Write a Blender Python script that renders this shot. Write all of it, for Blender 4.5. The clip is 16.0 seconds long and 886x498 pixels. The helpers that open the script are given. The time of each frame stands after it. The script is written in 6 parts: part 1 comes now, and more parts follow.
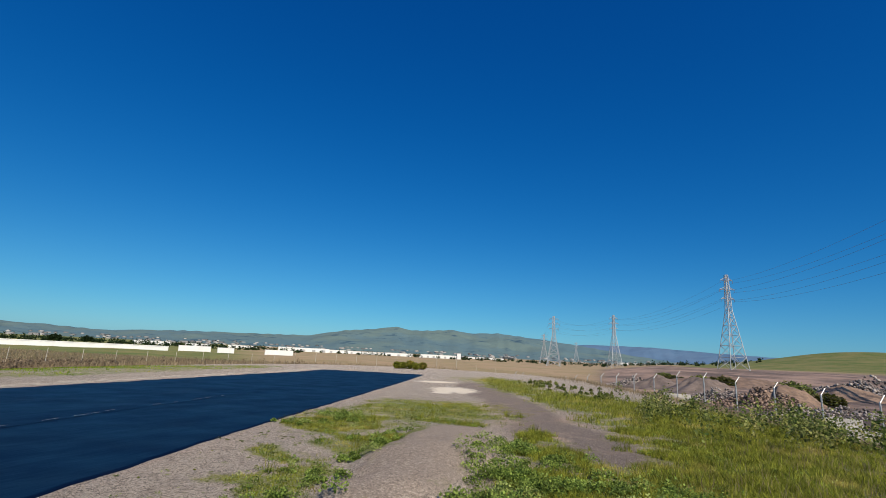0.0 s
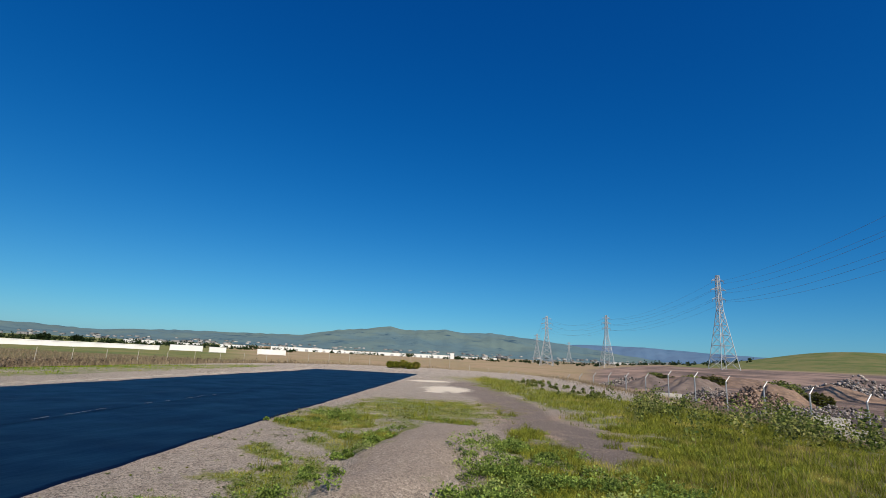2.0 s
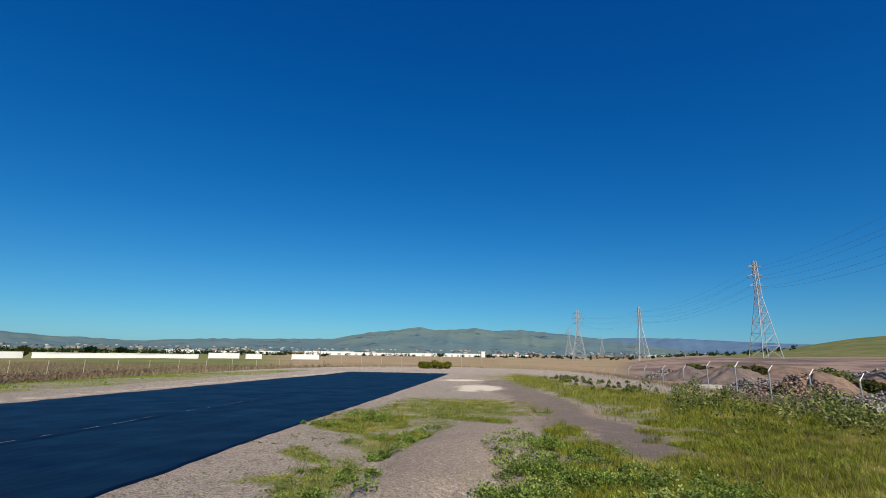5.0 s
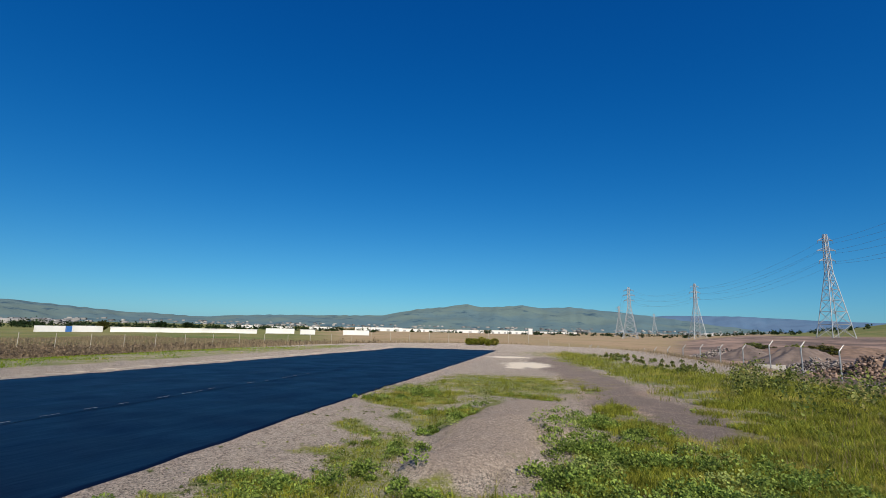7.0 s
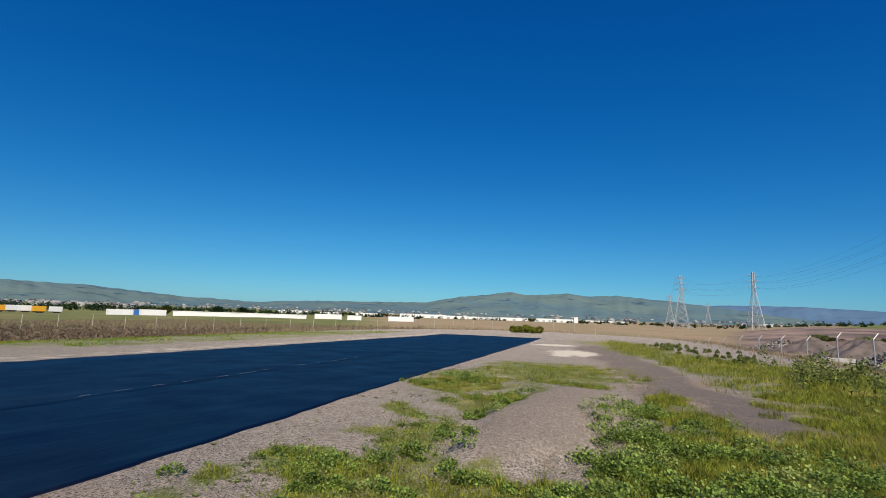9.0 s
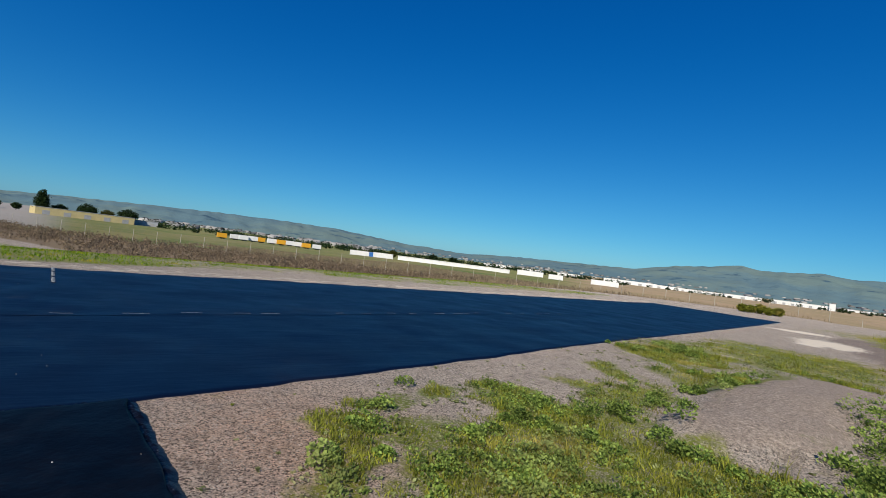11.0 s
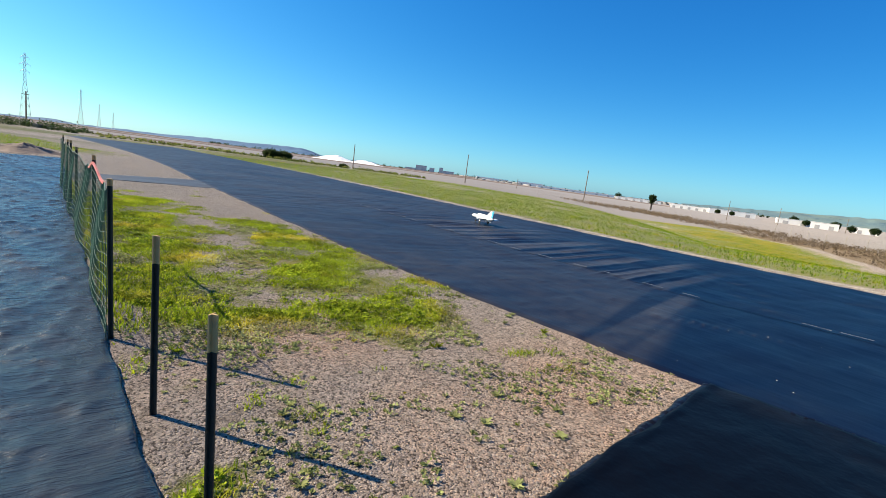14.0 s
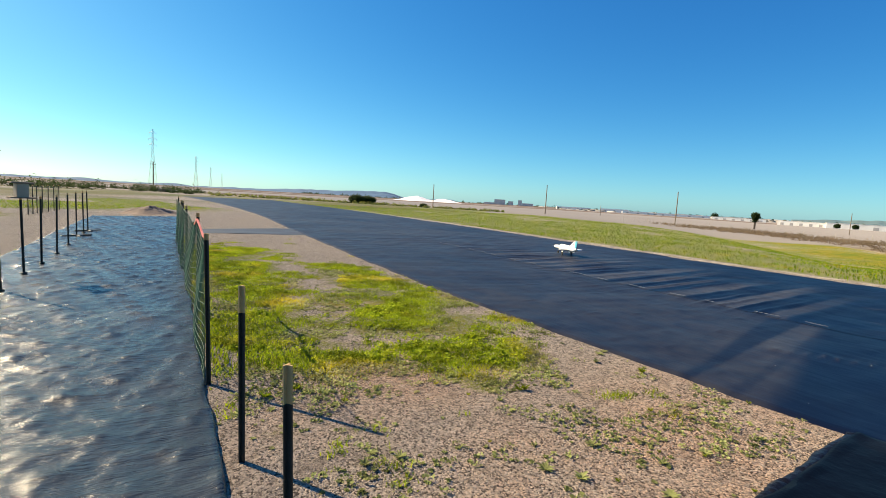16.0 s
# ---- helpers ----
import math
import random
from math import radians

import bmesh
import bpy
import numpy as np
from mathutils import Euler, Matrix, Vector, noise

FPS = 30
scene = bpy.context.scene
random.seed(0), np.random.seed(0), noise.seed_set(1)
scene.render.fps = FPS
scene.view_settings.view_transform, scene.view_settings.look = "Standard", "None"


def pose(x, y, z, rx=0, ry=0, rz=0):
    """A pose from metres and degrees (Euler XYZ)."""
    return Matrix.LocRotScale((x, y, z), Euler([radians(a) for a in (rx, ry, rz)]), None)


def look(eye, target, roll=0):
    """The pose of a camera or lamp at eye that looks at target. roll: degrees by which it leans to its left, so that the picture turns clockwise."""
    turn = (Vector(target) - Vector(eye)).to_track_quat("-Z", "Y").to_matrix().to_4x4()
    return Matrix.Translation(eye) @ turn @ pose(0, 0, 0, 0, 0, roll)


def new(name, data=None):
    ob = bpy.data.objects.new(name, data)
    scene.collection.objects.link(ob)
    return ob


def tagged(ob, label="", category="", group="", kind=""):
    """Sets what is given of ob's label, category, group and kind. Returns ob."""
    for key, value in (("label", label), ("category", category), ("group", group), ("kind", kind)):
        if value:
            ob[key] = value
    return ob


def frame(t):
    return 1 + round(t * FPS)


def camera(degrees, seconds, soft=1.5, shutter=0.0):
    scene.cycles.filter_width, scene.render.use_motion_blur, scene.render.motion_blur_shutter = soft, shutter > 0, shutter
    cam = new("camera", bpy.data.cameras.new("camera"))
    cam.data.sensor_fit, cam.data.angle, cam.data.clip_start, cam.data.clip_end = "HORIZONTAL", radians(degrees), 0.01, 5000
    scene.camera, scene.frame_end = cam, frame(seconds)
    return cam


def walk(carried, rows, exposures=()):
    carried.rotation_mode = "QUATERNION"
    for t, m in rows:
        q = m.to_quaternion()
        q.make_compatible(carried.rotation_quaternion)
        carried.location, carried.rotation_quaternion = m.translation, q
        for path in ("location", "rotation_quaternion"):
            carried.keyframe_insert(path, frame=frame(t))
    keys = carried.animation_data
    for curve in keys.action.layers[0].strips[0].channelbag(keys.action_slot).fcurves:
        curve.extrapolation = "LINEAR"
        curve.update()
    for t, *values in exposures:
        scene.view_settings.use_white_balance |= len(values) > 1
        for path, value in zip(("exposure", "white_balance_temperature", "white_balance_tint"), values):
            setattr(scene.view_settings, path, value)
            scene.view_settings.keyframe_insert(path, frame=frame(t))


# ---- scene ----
# ---- camera: a head that turns on the spot ----
cam = camera(86.4, 16.0, 0.6)
# seconds, heading, pitch, lean (degrees), eye (metres)
TURNS = [
    (0, -0.03, 12.58, 2.92, -0.003, -0.005, 1.690),
    (0.5, 0.30, 12.36, 2.39, -0.005, -0.021, 1.673),
    (1, 0.16, 12.22, 2.46, -0.001, -0.024, 1.669),
    (1.5, 0.24, 12.45, 2.77, -0.002, -0.031, 1.671),
    (2, 0.76, 12.58, 2.97, -0.002, -0.037, 1.668),
    (2.5, 0.84, 12.30, 2.79, -0.001, -0.034, 1.668),
    (3, 0.88, 12.88, 2.54, 0.002, -0.045, 1.668),
    (5.5, -3.49, 11.92, 1.11, 0.000, -0.031, 1.673),
    (6, -4.59, 10.24, 1.58, 0.000, 0.000, 1.671),
    (6.5, -6.45, 9.68, 1.44, -0.003, 0.015, 1.688),
    (7, -8.07, 9.55, 1.27, -0.004, 0.028, 1.686),
    (7.5, -10.24, 9.43, 1.45, 0.006, 0.038, 1.686),
    (8, -11.78, 8.33, 1.54, 0.007, 0.052, 1.691),
    (8.2, -12.06, 7.97, 1.72, -0.003, 0.056, 1.694),
    (10.3, -23.73, 6.97, 3.88, -0.094, 0.009, 1.567),
    (10.5, -27.46, 5.71, 5.09, -0.081, 0.010, 1.571),
    (11, -37.33, 0.95, 7.20, -0.183, -0.011, 1.537),
    (11.5, -46.83, -1.09, 6.68, -0.215, 0.001, 1.549),
    (12, -63.29, -4.49, 6.82, -0.209, -0.085, 1.570),
    (12.5, -84.31, -5.91, 5.61, -0.208, -0.062, 1.535),
    (13, -100.61, -12.42, 6.19, -0.238, -0.146, 1.503),
    (13.5, -116.78, -13.50, 4.22, -0.229, -0.209, 1.490),
    (14, -122.74, -9.10, 7.52, -0.199, -0.201, 1.537),
    (14.5, -124.34, -7.85, 2.84, -0.263, -0.247, 1.544),
    (15, -126.45, -7.78, 3.49, -0.271, -0.256, 1.542),
    (15.5, -131.07, -6.19, 5.04, -0.295, -0.245, 1.548),
    (16, -133.09, -5.83, 3.29, -0.316, -0.249, 1.543),
]


def aim(heading, pitch, lean, x, y, z):
    a, b = radians(heading), radians(pitch)
    way = Vector((math.sin(a) * math.cos(b), math.cos(a) * math.cos(b), math.sin(b)))
    return look((x, y, z), Vector((x, y, z)) + way, lean)


walk(cam, [(row[0], aim(*row[1:])) for row in TURNS], exposures=[(0, 0.14, 6420, 10), (8.2, 0.16, 6450, 10), (10.5, 0.14, 6250, 10), (11.5, 0.26, 6250, 9), (12.5, 0.70, 6450, 8), (13.5, 1.05, 7100, 9), (14.5, 1.13, 7550, 9), (16, 1.15, 8600, 9)])

# ---- light: clear afternoon, sun behind the first view ----
SUN_AZ, SUN_EL = 160.5, 36.0
world = bpy.data.worlds.new("sky")
scene.world = world
world.use_nodes = True
wn = world.node_tree.nodes
wn.clear()
sky = wn.new("ShaderNodeTexSky")
sky.sky_type = "NISHITA"
sky.sun_disc = False
sky.sun_elevation, sky.sun_rotation = radians(SUN_EL), radians(SUN_AZ)
sky.air_density, sky.dust_density, sky.ozone_density = 0.8, 0.4, 2.5
cool = wn.new("ShaderNodeMix")
cool.data_type, cool.blend_type = "RGBA", "MULTIPLY"
cool.inputs["Factor"].default_value = 1.0
cool.inputs[7].default_value = (0.47, 0.80, 1.06, 1.0)
deep = wn.new("ShaderNodeHueSaturation")
glow = wn.new("ShaderNodeRGBToBW")
fade = wn.new("ShaderNodeMapRange")
fade.interpolation_type = "SMOOTHSTEP"
for name_, value_ in (("From Min", 1.2), ("From Max", 5.5), ("To Min", 1.13), ("To Max", 1.09)):
    fade.inputs[name_].default_value = value_
world.node_tree.links.new(sky.outputs[0], glow.inputs[0])
world.node_tree.links.new(glow.outputs[0], fade.inputs["Value"])
world.node_tree.links.new(fade.outputs[0], deep.inputs["Saturation"])
back = wn.new("ShaderNodeBackground")
back.inputs["Strength"].default_value = 0.08
wout = wn.new("ShaderNodeOutputWorld")
world.node_tree.links.new(sky.outputs[0], cool.inputs[6])
world.node_tree.links.new(cool.outputs[2], deep.inputs["Color"])
# each colour of the clear sky rises at its own pace towards the horizon and the sun
split = wn.new("ShaderNodeSeparateColor")
join = wn.new("ShaderNodeCombineColor")
world.node_tree.links.new(deep.outputs[0], split.inputs[0])
for n_, gain_, power_ in ((0, 0.734, 1.2), (1, 1.0, 0.97), (2, 1.70, 0.70)):
    grow = wn.new("ShaderNodeMath")
    grow.operation = "POWER"
    grow.inputs[1].default_value = power_
    lift_ = wn.new("ShaderNodeMath")
    lift_.operation = "MULTIPLY"
    lift_.inputs[1].default_value = gain_
    world.node_tree.links.new(split.outputs[n_], grow.inputs[0])
    world.node_tree.links.new(grow.outputs[0], lift_.inputs[0])
    world.node_tree.links.new(lift_.outputs[0], join.inputs[n_])
world.node_tree.links.new(join.outputs[0], back.inputs["Color"])
world.node_tree.links.new(back.outputs[0], wout.inputs["Surface"])
sun = new("sun", bpy.data.lights.new("sun", "SUN"))
sun.data.energy, sun.data.angle, sun.data.color = 4.6, radians(0.53), (1.0, 0.89, 0.73)
sa, se = radians(SUN_AZ), radians(SUN_EL)
TO_SUN = Vector((math.sin(sa) * math.cos(se), math.cos(sa) * math.cos(se), math.sin(se)))
sun.matrix_world = look((0, 0, 60), Vector((0, 0, 60)) - TO_SUN)


# ---- materials ----
class Nodes:
    """A small builder for node materials in object space metres."""

    def __init__(self, name):
        self.mat = bpy.data.materials.new(name)
        self.mat.use_nodes = True
        self.tree = self.mat.node_tree
        self.tree.nodes.clear()
        self.out = self.add("ShaderNodeOutputMaterial")
        self.bsdf = self.add("ShaderNodeBsdfPrincipled")
        self.link(self.bsdf.outputs[0], self.out.inputs["Surface"])
        self.geo = self.add("ShaderNodeNewGeometry")

    def add(self, kind):
        return self.tree.nodes.new(kind)

    def link(self, a, b):
        self.tree.links.new(a, b)

    def put(self, socket, value):
        if hasattr(value, "links"):
            self.link(value, socket)
        else:
            socket.default_value = value

    def noise(self, scale, detail=4.0, rough=0.6, stretch=None):
        n = self.add("ShaderNodeTexNoise")
        n.inputs["Scale"].default_value = scale
        n.inputs["Detail"].default_value = detail
        n.inputs["Roughness"].default_value = rough
        p = self.geo.outputs["Position"]
        if stretch:
            m = self.add("ShaderNodeMapping")
            m.vector_type = "TEXTURE"
            m.inputs["Scale"].default_value = [1 / q for q in stretch[:3]]
            if len(stretch) > 3:
                m.inputs["Rotation"].default_value[2] = radians(stretch[3])
            self.link(p, m.inputs["Vector"])
            p = m.outputs[0]
        self.link(p, n.inputs["Vector"])
        return n.outputs["Fac"]

    def cells(self, scale, what="Distance"):
        n = self.add("ShaderNodeTexVoronoi")
        n.inputs["Scale"].default_value = scale
        self.link(self.geo.outputs["Position"], n.inputs["Vector"])
        return n.outputs[what]

    def ramp(self, fac, lo, hi, a=0.0, b=1.0):
        n = self.add("ShaderNodeMapRange")
        n.interpolation_type = "SMOOTHSTEP"
        for k, v in zip(("From Min", "From Max", "To Min", "To Max"), (lo, hi, a, b)):
            n.inputs[k].default_value = v
        self.put(n.inputs["Value"], fac)
        return n.outputs[0]

    def mix(self, fac, a, b, mode="MIX"):
        n = self.add("ShaderNodeMix")
        n.data_type, n.blend_type = "RGBA", mode
        self.put(n.inputs["Factor"], fac)
        for s, v in ((n.inputs[6], a), (n.inputs[7], b)):
            self.put(s, v if hasattr(v, "links") else (*v, 1.0))
        return n.outputs[2]

    def math(self, op, a, b):
        n = self.add("ShaderNodeMath")
        n.operation = op
        self.put(n.inputs[0], a)
        self.put(n.inputs[1], b)
        return n.outputs[0]

    def attr(self, name):
        n = self.add("ShaderNodeAttribute")
        n.attribute_name = name
        return n.outputs["Fac"]

    def island(self):
        return self.geo.outputs["Random Per Island"]

    def bump(self, height, distance, strength=1.0, under=None):
        n = self.add("ShaderNodeBump")
        n.inputs["Distance"].default_value = distance
        n.inputs["Strength"].default_value = strength
        self.link(height, n.inputs["Height"])
        if under is not None:
            self.link(under, n.inputs["Normal"])
        return n.outputs[0]

    def done(self, color, rough=0.7, normal=None, metal=0.0, spec=0.5):
        s = self.bsdf.inputs
        self.put(s["Base Color"], color if hasattr(color, "links") else (*color, 1.0))
        self.put(s["Roughness"], rough)
        s["Metallic"].default_value = metal
        s["Specular IOR Level"].default_value = spec
        if normal is not None:
            self.link(normal, s["Normal"])
        return self.mat


def plain(name, a, b, scale=3.0, rough=0.7, metal=0.0, spec=0.4, bump=0.002, stretch=None, speckle=40.0):
    """Two tones mixed by coarse and fine noise, with a fine relief."""
    k = Nodes(name)
    big, fine = k.noise(scale, 5, 0.6, stretch), k.noise(scale * speckle / 3, 3, 0.6)
    f = k.math("ADD", k.math("MULTIPLY", k.ramp(big, 0.35, 0.65), 0.65), k.math("MULTIPLY", fine, 0.35))
    return k.done(k.mix(f, a, b), rough, k.bump(fine, bump), metal, spec)


def leafy(name, dark, light, tip, rough=0.65):
    """Foliage: each leaf has its own tone, some dry; light passes through a little."""
    k = Nodes(name)
    r = k.island()
    c = k.mix(r, dark, light)
    c = k.mix(k.ramp(k.noise(0.9, 3), 0.52, 0.7), c, tip)
    # some clumps grow darker and some paler than others
    tone = k.ramp(k.noise(2.6, 5, 0.7), 0.36, 0.64, 0.70, 1.50)
    grey = k.add("ShaderNodeCombineColor")
    for n in range(3):
        k.link(tone, grey.inputs[n])
    c = k.mix(1.0, c, grey.outputs[0], "MULTIPLY")
    m = k.done(c, rough, None, 0.0, 0.12)
    tl = k.add("ShaderNodeBsdfTranslucent")
    k.put(tl.inputs["Color"], c)
    ms = k.add("ShaderNodeMixShader")
    ms.inputs[0].default_value = 0.42
    k.link(k.bsdf.outputs[0], ms.inputs[1])
    k.link(tl.outputs[0], ms.inputs[2])
    k.link(ms.outputs[0], k.out.inputs["Surface"])
    return m


def ground_material():
    k = Nodes("earth")
    wob = k.math("SUBTRACT", k.noise(1.9, 8, 0.75), 0.5)
    fine = k.noise(75, 6, 0.8)
    stones = k.cells(88, "Color")
    sd = k.cells(88)
    pebble = k.add("ShaderNodeRGBToBW")
    k.link(stones, pebble.inputs[0])
    # gravel, greyish with warm and pale stones
    gravel = k.mix(k.ramp(k.noise(0.45, 4), 0.4, 0.62), (0.378, 0.338, 0.302), (0.445, 0.388, 0.338))
    gravel = k.mix(k.ramp(k.noise(0.23, 3), 0.5, 0.64), gravel, (0.425, 0.368, 0.318))
    gravel = k.mix(k.math("MULTIPLY", k.ramp(pebble.outputs[0], 0.60, 0.74), 0.9), gravel, (0.66, 0.55, 0.45))
    gravel = k.mix(k.math("MULTIPLY", k.ramp(pebble.outputs[0], 0.42, 0.25), 0.9), gravel, (0.045, 0.036, 0.03))
    big = k.add("ShaderNodeRGBToBW")
    k.link(k.cells(46, "Color"), big.inputs[0])
    gravel = k.mix(k.math("MULTIPLY", k.ramp(big.outputs[0], 0.74, 0.80), 0.6), gravel, (0.58, 0.49, 0.40))
    gravel = k.mix(k.math("MULTIPLY", k.ramp(k.noise(2.7, 5, 0.7), 0.52, 0.7), 0.45), gravel, (0.17, 0.14, 0.115))
    gravel = k.mix(k.math("MULTIPLY", k.ramp(fine, 0.45, 0.7), 0.5), gravel, (0.09, 0.075, 0.06))

    # reddish earth shows through the gravel beside the apron
    gravel = k.mix(k.math("MULTIPLY", k.attr("warm"), k.ramp(k.noise(0.9, 5, 0.7), 0.3, 0.62, 0.35, 1.0)), gravel, k.mix(1.0, gravel, (1.15, 0.915, 0.785), "MULTIPLY"))

    def zone(name, soft=0.18, push=0.9):
        a = k.math("ADD", k.attr(name), k.math("MULTIPLY", wob, push))
        return k.ramp(a, 0.5 - soft, 0.5 + soft)

    c = k.mix(zone("track"), gravel, k.mix(k.math("MULTIPLY", pebble.outputs[0], fine), (0.17, 0.138, 0.122), (0.35, 0.275, 0.235)))
    c = k.mix(k.math("MULTIPLY", zone("track"), k.ramp(k.noise(1.1, 6, 0.75), 0.5, 0.68)), c, (0.33, 0.25, 0.205))
    chips = k.noise(26, 4, 0.8)
    c = k.mix(k.ramp(k.noise(5.5, 6, 0.78), 0.5, 0.66, 0.0, 0.5), c, (0.17, 0.135, 0.105))
    heap_tone = k.mix(k.math("MULTIPLY", pebble.outputs[0], k.ramp(fine, 0.3, 0.7, 0.35, 1.1)), (0.22, 0.178, 0.148), (0.58, 0.47, 0.385))
    c = k.mix(k.math("MULTIPLY", zone("heap", 0.34, 1.9), 0.85), c, heap_tone)
    c = k.mix(k.ramp(chips, 0.54, 0.65, 0.0, 0.62), c, (0.10, 0.082, 0.068))
    c = k.mix(k.ramp(chips, 0.46, 0.36, 0.0, 0.68), c, (0.70, 0.59, 0.49))
    c = k.mix(zone("pale", 0.2, 1.9), c, k.mix(fine, (0.86, 0.78, 0.66), (0.60, 0.52, 0.42)))
    green = k.mix(k.ramp(k.noise(0.35, 4), 0.38, 0.62), (0.15, 0.21, 0.014), (0.25, 0.26, 0.022))
    green = k.mix(k.ramp(k.noise(9, 4, 0.7), 0.4, 0.7), green, (0.12, 0.14, 0.03))
    c = k.mix(k.math("MULTIPLY", zone("grass", 0.2, 1.6), k.ramp(k.noise(24, 5, 0.75), 0.36, 0.56, 0.25, 0.95)), c, green)
    c = k.mix(zone("yellow", 0.3, 2.2), c, k.mix(k.ramp(k.noise(0.4, 6, 0.7), 0.4, 0.6), (0.29, 0.235, 0.018), (0.15, 0.19, 0.014)))
    c = k.mix(zone("brown", 0.2, 0.6), c, k.mix(k.noise(1.2, 5), (0.17, 0.13, 0.085), (0.26, 0.195, 0.12)))
    dry = k.mix(k.ramp(k.noise(0.02, 5), 0.42, 0.6), (0.31, 0.225, 0.14), (0.25, 0.20, 0.105))
    dry = k.mix(k.ramp(k.noise(0.3, 5, 0.7), 0.45, 0.75), dry, (0.22, 0.16, 0.09))
    c = k.mix(zone("dry", 0.3, 0.4), c, dry)
    c = k.mix(zone("dirt", 0.3, 0.5), c, k.mix(k.ramp(k.noise(0.035, 7, 0.75), 0.42, 0.6), (0.12, 0.09, 0.078), (0.31, 0.215, 0.168)))
    c = k.mix(zone("meadow", 0.3, 0.5), c, k.mix(k.ramp(k.noise(0.05, 7, 0.7), 0.36, 0.64), (0.095, 0.125, 0.032), (0.19, 0.17, 0.065)))
    c = k.mix(zone("flats", 0.2, 0.1), c, k.mix(k.noise(0.004, 4), (0.25, 0.228, 0.208), (0.34, 0.312, 0.29)))
    relief = k.math("ADD", k.math("MULTIPLY", sd, -0.7), k.math("MULTIPLY", fine, 1.3))
    k.bsdf.inputs["Diffuse Roughness"].default_value = 0.6
    return k.done(c, 0.92, k.bump(relief, 0.026, 1.0), 0.0, 0.2)


def fabric_material(name, tone, rough, ripple, wet, spec=0.5, lumps=2.4):
    """Woven black ground cloth: near black, with a soft sheen and creases."""
    k = Nodes(name)
    weave = k.noise(260, 2, 0.5)
    crease = k.noise(1.3, 5, 0.6, ripple)
    lump = k.noise(lumps, 4, 0.55)
    dust = k.ramp(k.noise(0.5, 6, 0.7), 0.5, 0.8)
    c = k.mix(k.math("MULTIPLY", dust, 0.2), tone, (0.035, 0.033, 0.032))
    # pale grey for dust and for sheen painted into the cloth
    c = k.mix(k.math("MULTIPLY", k.attr("dust_sheen"), k.ramp(k.noise(3, 5, 0.65), 0.25, 0.7, 0.4, 1.0)), c, (0.070, 0.071, 0.076))
    k2 = k.bump(crease, 0.035 * wet, 0.9)
    k3 = k.bump(lump, 0.012 * wet, 0.7, k2)
    r = k.ramp(k.noise(0.8, 5), 0.3, 0.7, rough - 0.03, rough + 0.05)
    return k.done(c, r, k.bump(weave, 0.0006, 0.5, k3), 0.0, spec)


M_GROUND = ground_material()
M_RUNWAY = fabric_material("runway cloth", (0.0018, 0.006, 0.020), 0.47, (2.6, 0.5, 1.0, -17), 0.4, 0.13)
M_MAT = fabric_material("walkway cloth", (0.008, 0.017, 0.024), 0.25, (4.0, 24.0, 1.0, -17), 0.5, 0.52, 12.0)
M_APRON = fabric_material("apron cloth", (0.0018, 0.003, 0.006), 0.46, (1.2, 1.2, 1.0, 0), 0.9, 0.055)


# ---- geometry helpers ----
def thing(name, label, category, group="", kind="", at=(0, 0, 0), turn=0.0):
    ob = new(name)
    ob.empty_display_size = 0.1
    ob.matrix_world = pose(*at, 0, 0, turn)
    return tagged(ob, label, category, group, kind)


def part(name, bm, material, parent=None, label="", smooth=False, kind=""):
    me = bpy.data.meshes.new(name)
    bm.to_mesh(me)
    bm.free()
    if smooth:
        for p in me.polygons:
            p.use_smooth = True
    me.materials.append(material)
    ob = new(name, me)
    if parent is not None:
        ob.parent = parent
    return tagged(ob, label, "", "", kind)


def sheet(name, verts, faces, material, smooth=True):
    """A mesh from numpy arrays: verts n x 3, faces m x 3 or m x 4."""
    me = bpy.data.meshes.new(name)
    verts = np.asarray(verts, dtype=np.float32)
    faces = np.asarray(faces, dtype=np.int32)
    m, w = faces.shape
    me.vertices.add(len(verts))
    me.vertices.foreach_set("co", verts.ravel())
    me.loops.add(m * w)
    me.loops.foreach_set("vertex_index", faces.ravel())
    me.polygons.add(m)
    me.polygons.foreach_set("loop_start", np.arange(0, m * w, w, dtype=np.int32))
    if smooth:
        me.polygons.foreach_set("use_smooth", np.ones(m, dtype=bool))
    me.update(calc_edges=True)
    me.materials.append(material)
    return me


def box(bm, x0, x1, y0, y1, z0, z1, m=None, bevel=0.0):
    r = bmesh.ops.create_cube(bm, size=1.0)
    vs = r["verts"]
    for v in vs:
        v.co = Vector(((x0 + x1) / 2 + v.co.x * (x1 - x0), (y0 + y1) / 2 + v.co.y * (y1 - y0), (z0 + z1) / 2 + v.co.z * (z1 - z0)))
    if bevel:
        es = list({e for v in vs for e in v.link_edges})
        r = bmesh.ops.bevel(bm, geom=es, offset=bevel, segments=1, affect="EDGES")
        vs = list({v for f in r["faces"] for v in f.verts} | {v for v in vs if v.is_valid})
    if m is not None:
        bmesh.ops.transform(bm, matrix=m, verts=vs)
    return vs


def rod(bm, a, b, r0, r1=None, n=6, cap=True):
    """A straight tapered bar from a to b."""
    a, b = Vector(a), Vector(b)
    r1 = r0 if r1 is None else r1
    q = (b - a).to_track_quat("Z", "Y").to_matrix()
    rings = []
    for p, r in ((a, r0), (b, r1)):
        rings.append([bm.verts.new(p + q @ Vector((r * math.cos(i * math.tau / n), r * math.sin(i * math.tau / n), 0))) for i in range(n)])
    for i in range(n):
        bm.faces.new((rings[0][i], rings[0][(i + 1) % n], rings[1][(i + 1) % n], rings[1][i]))
    if cap:
        bm.faces.new(rings[0][::-1])
        bm.faces.new(rings[1])


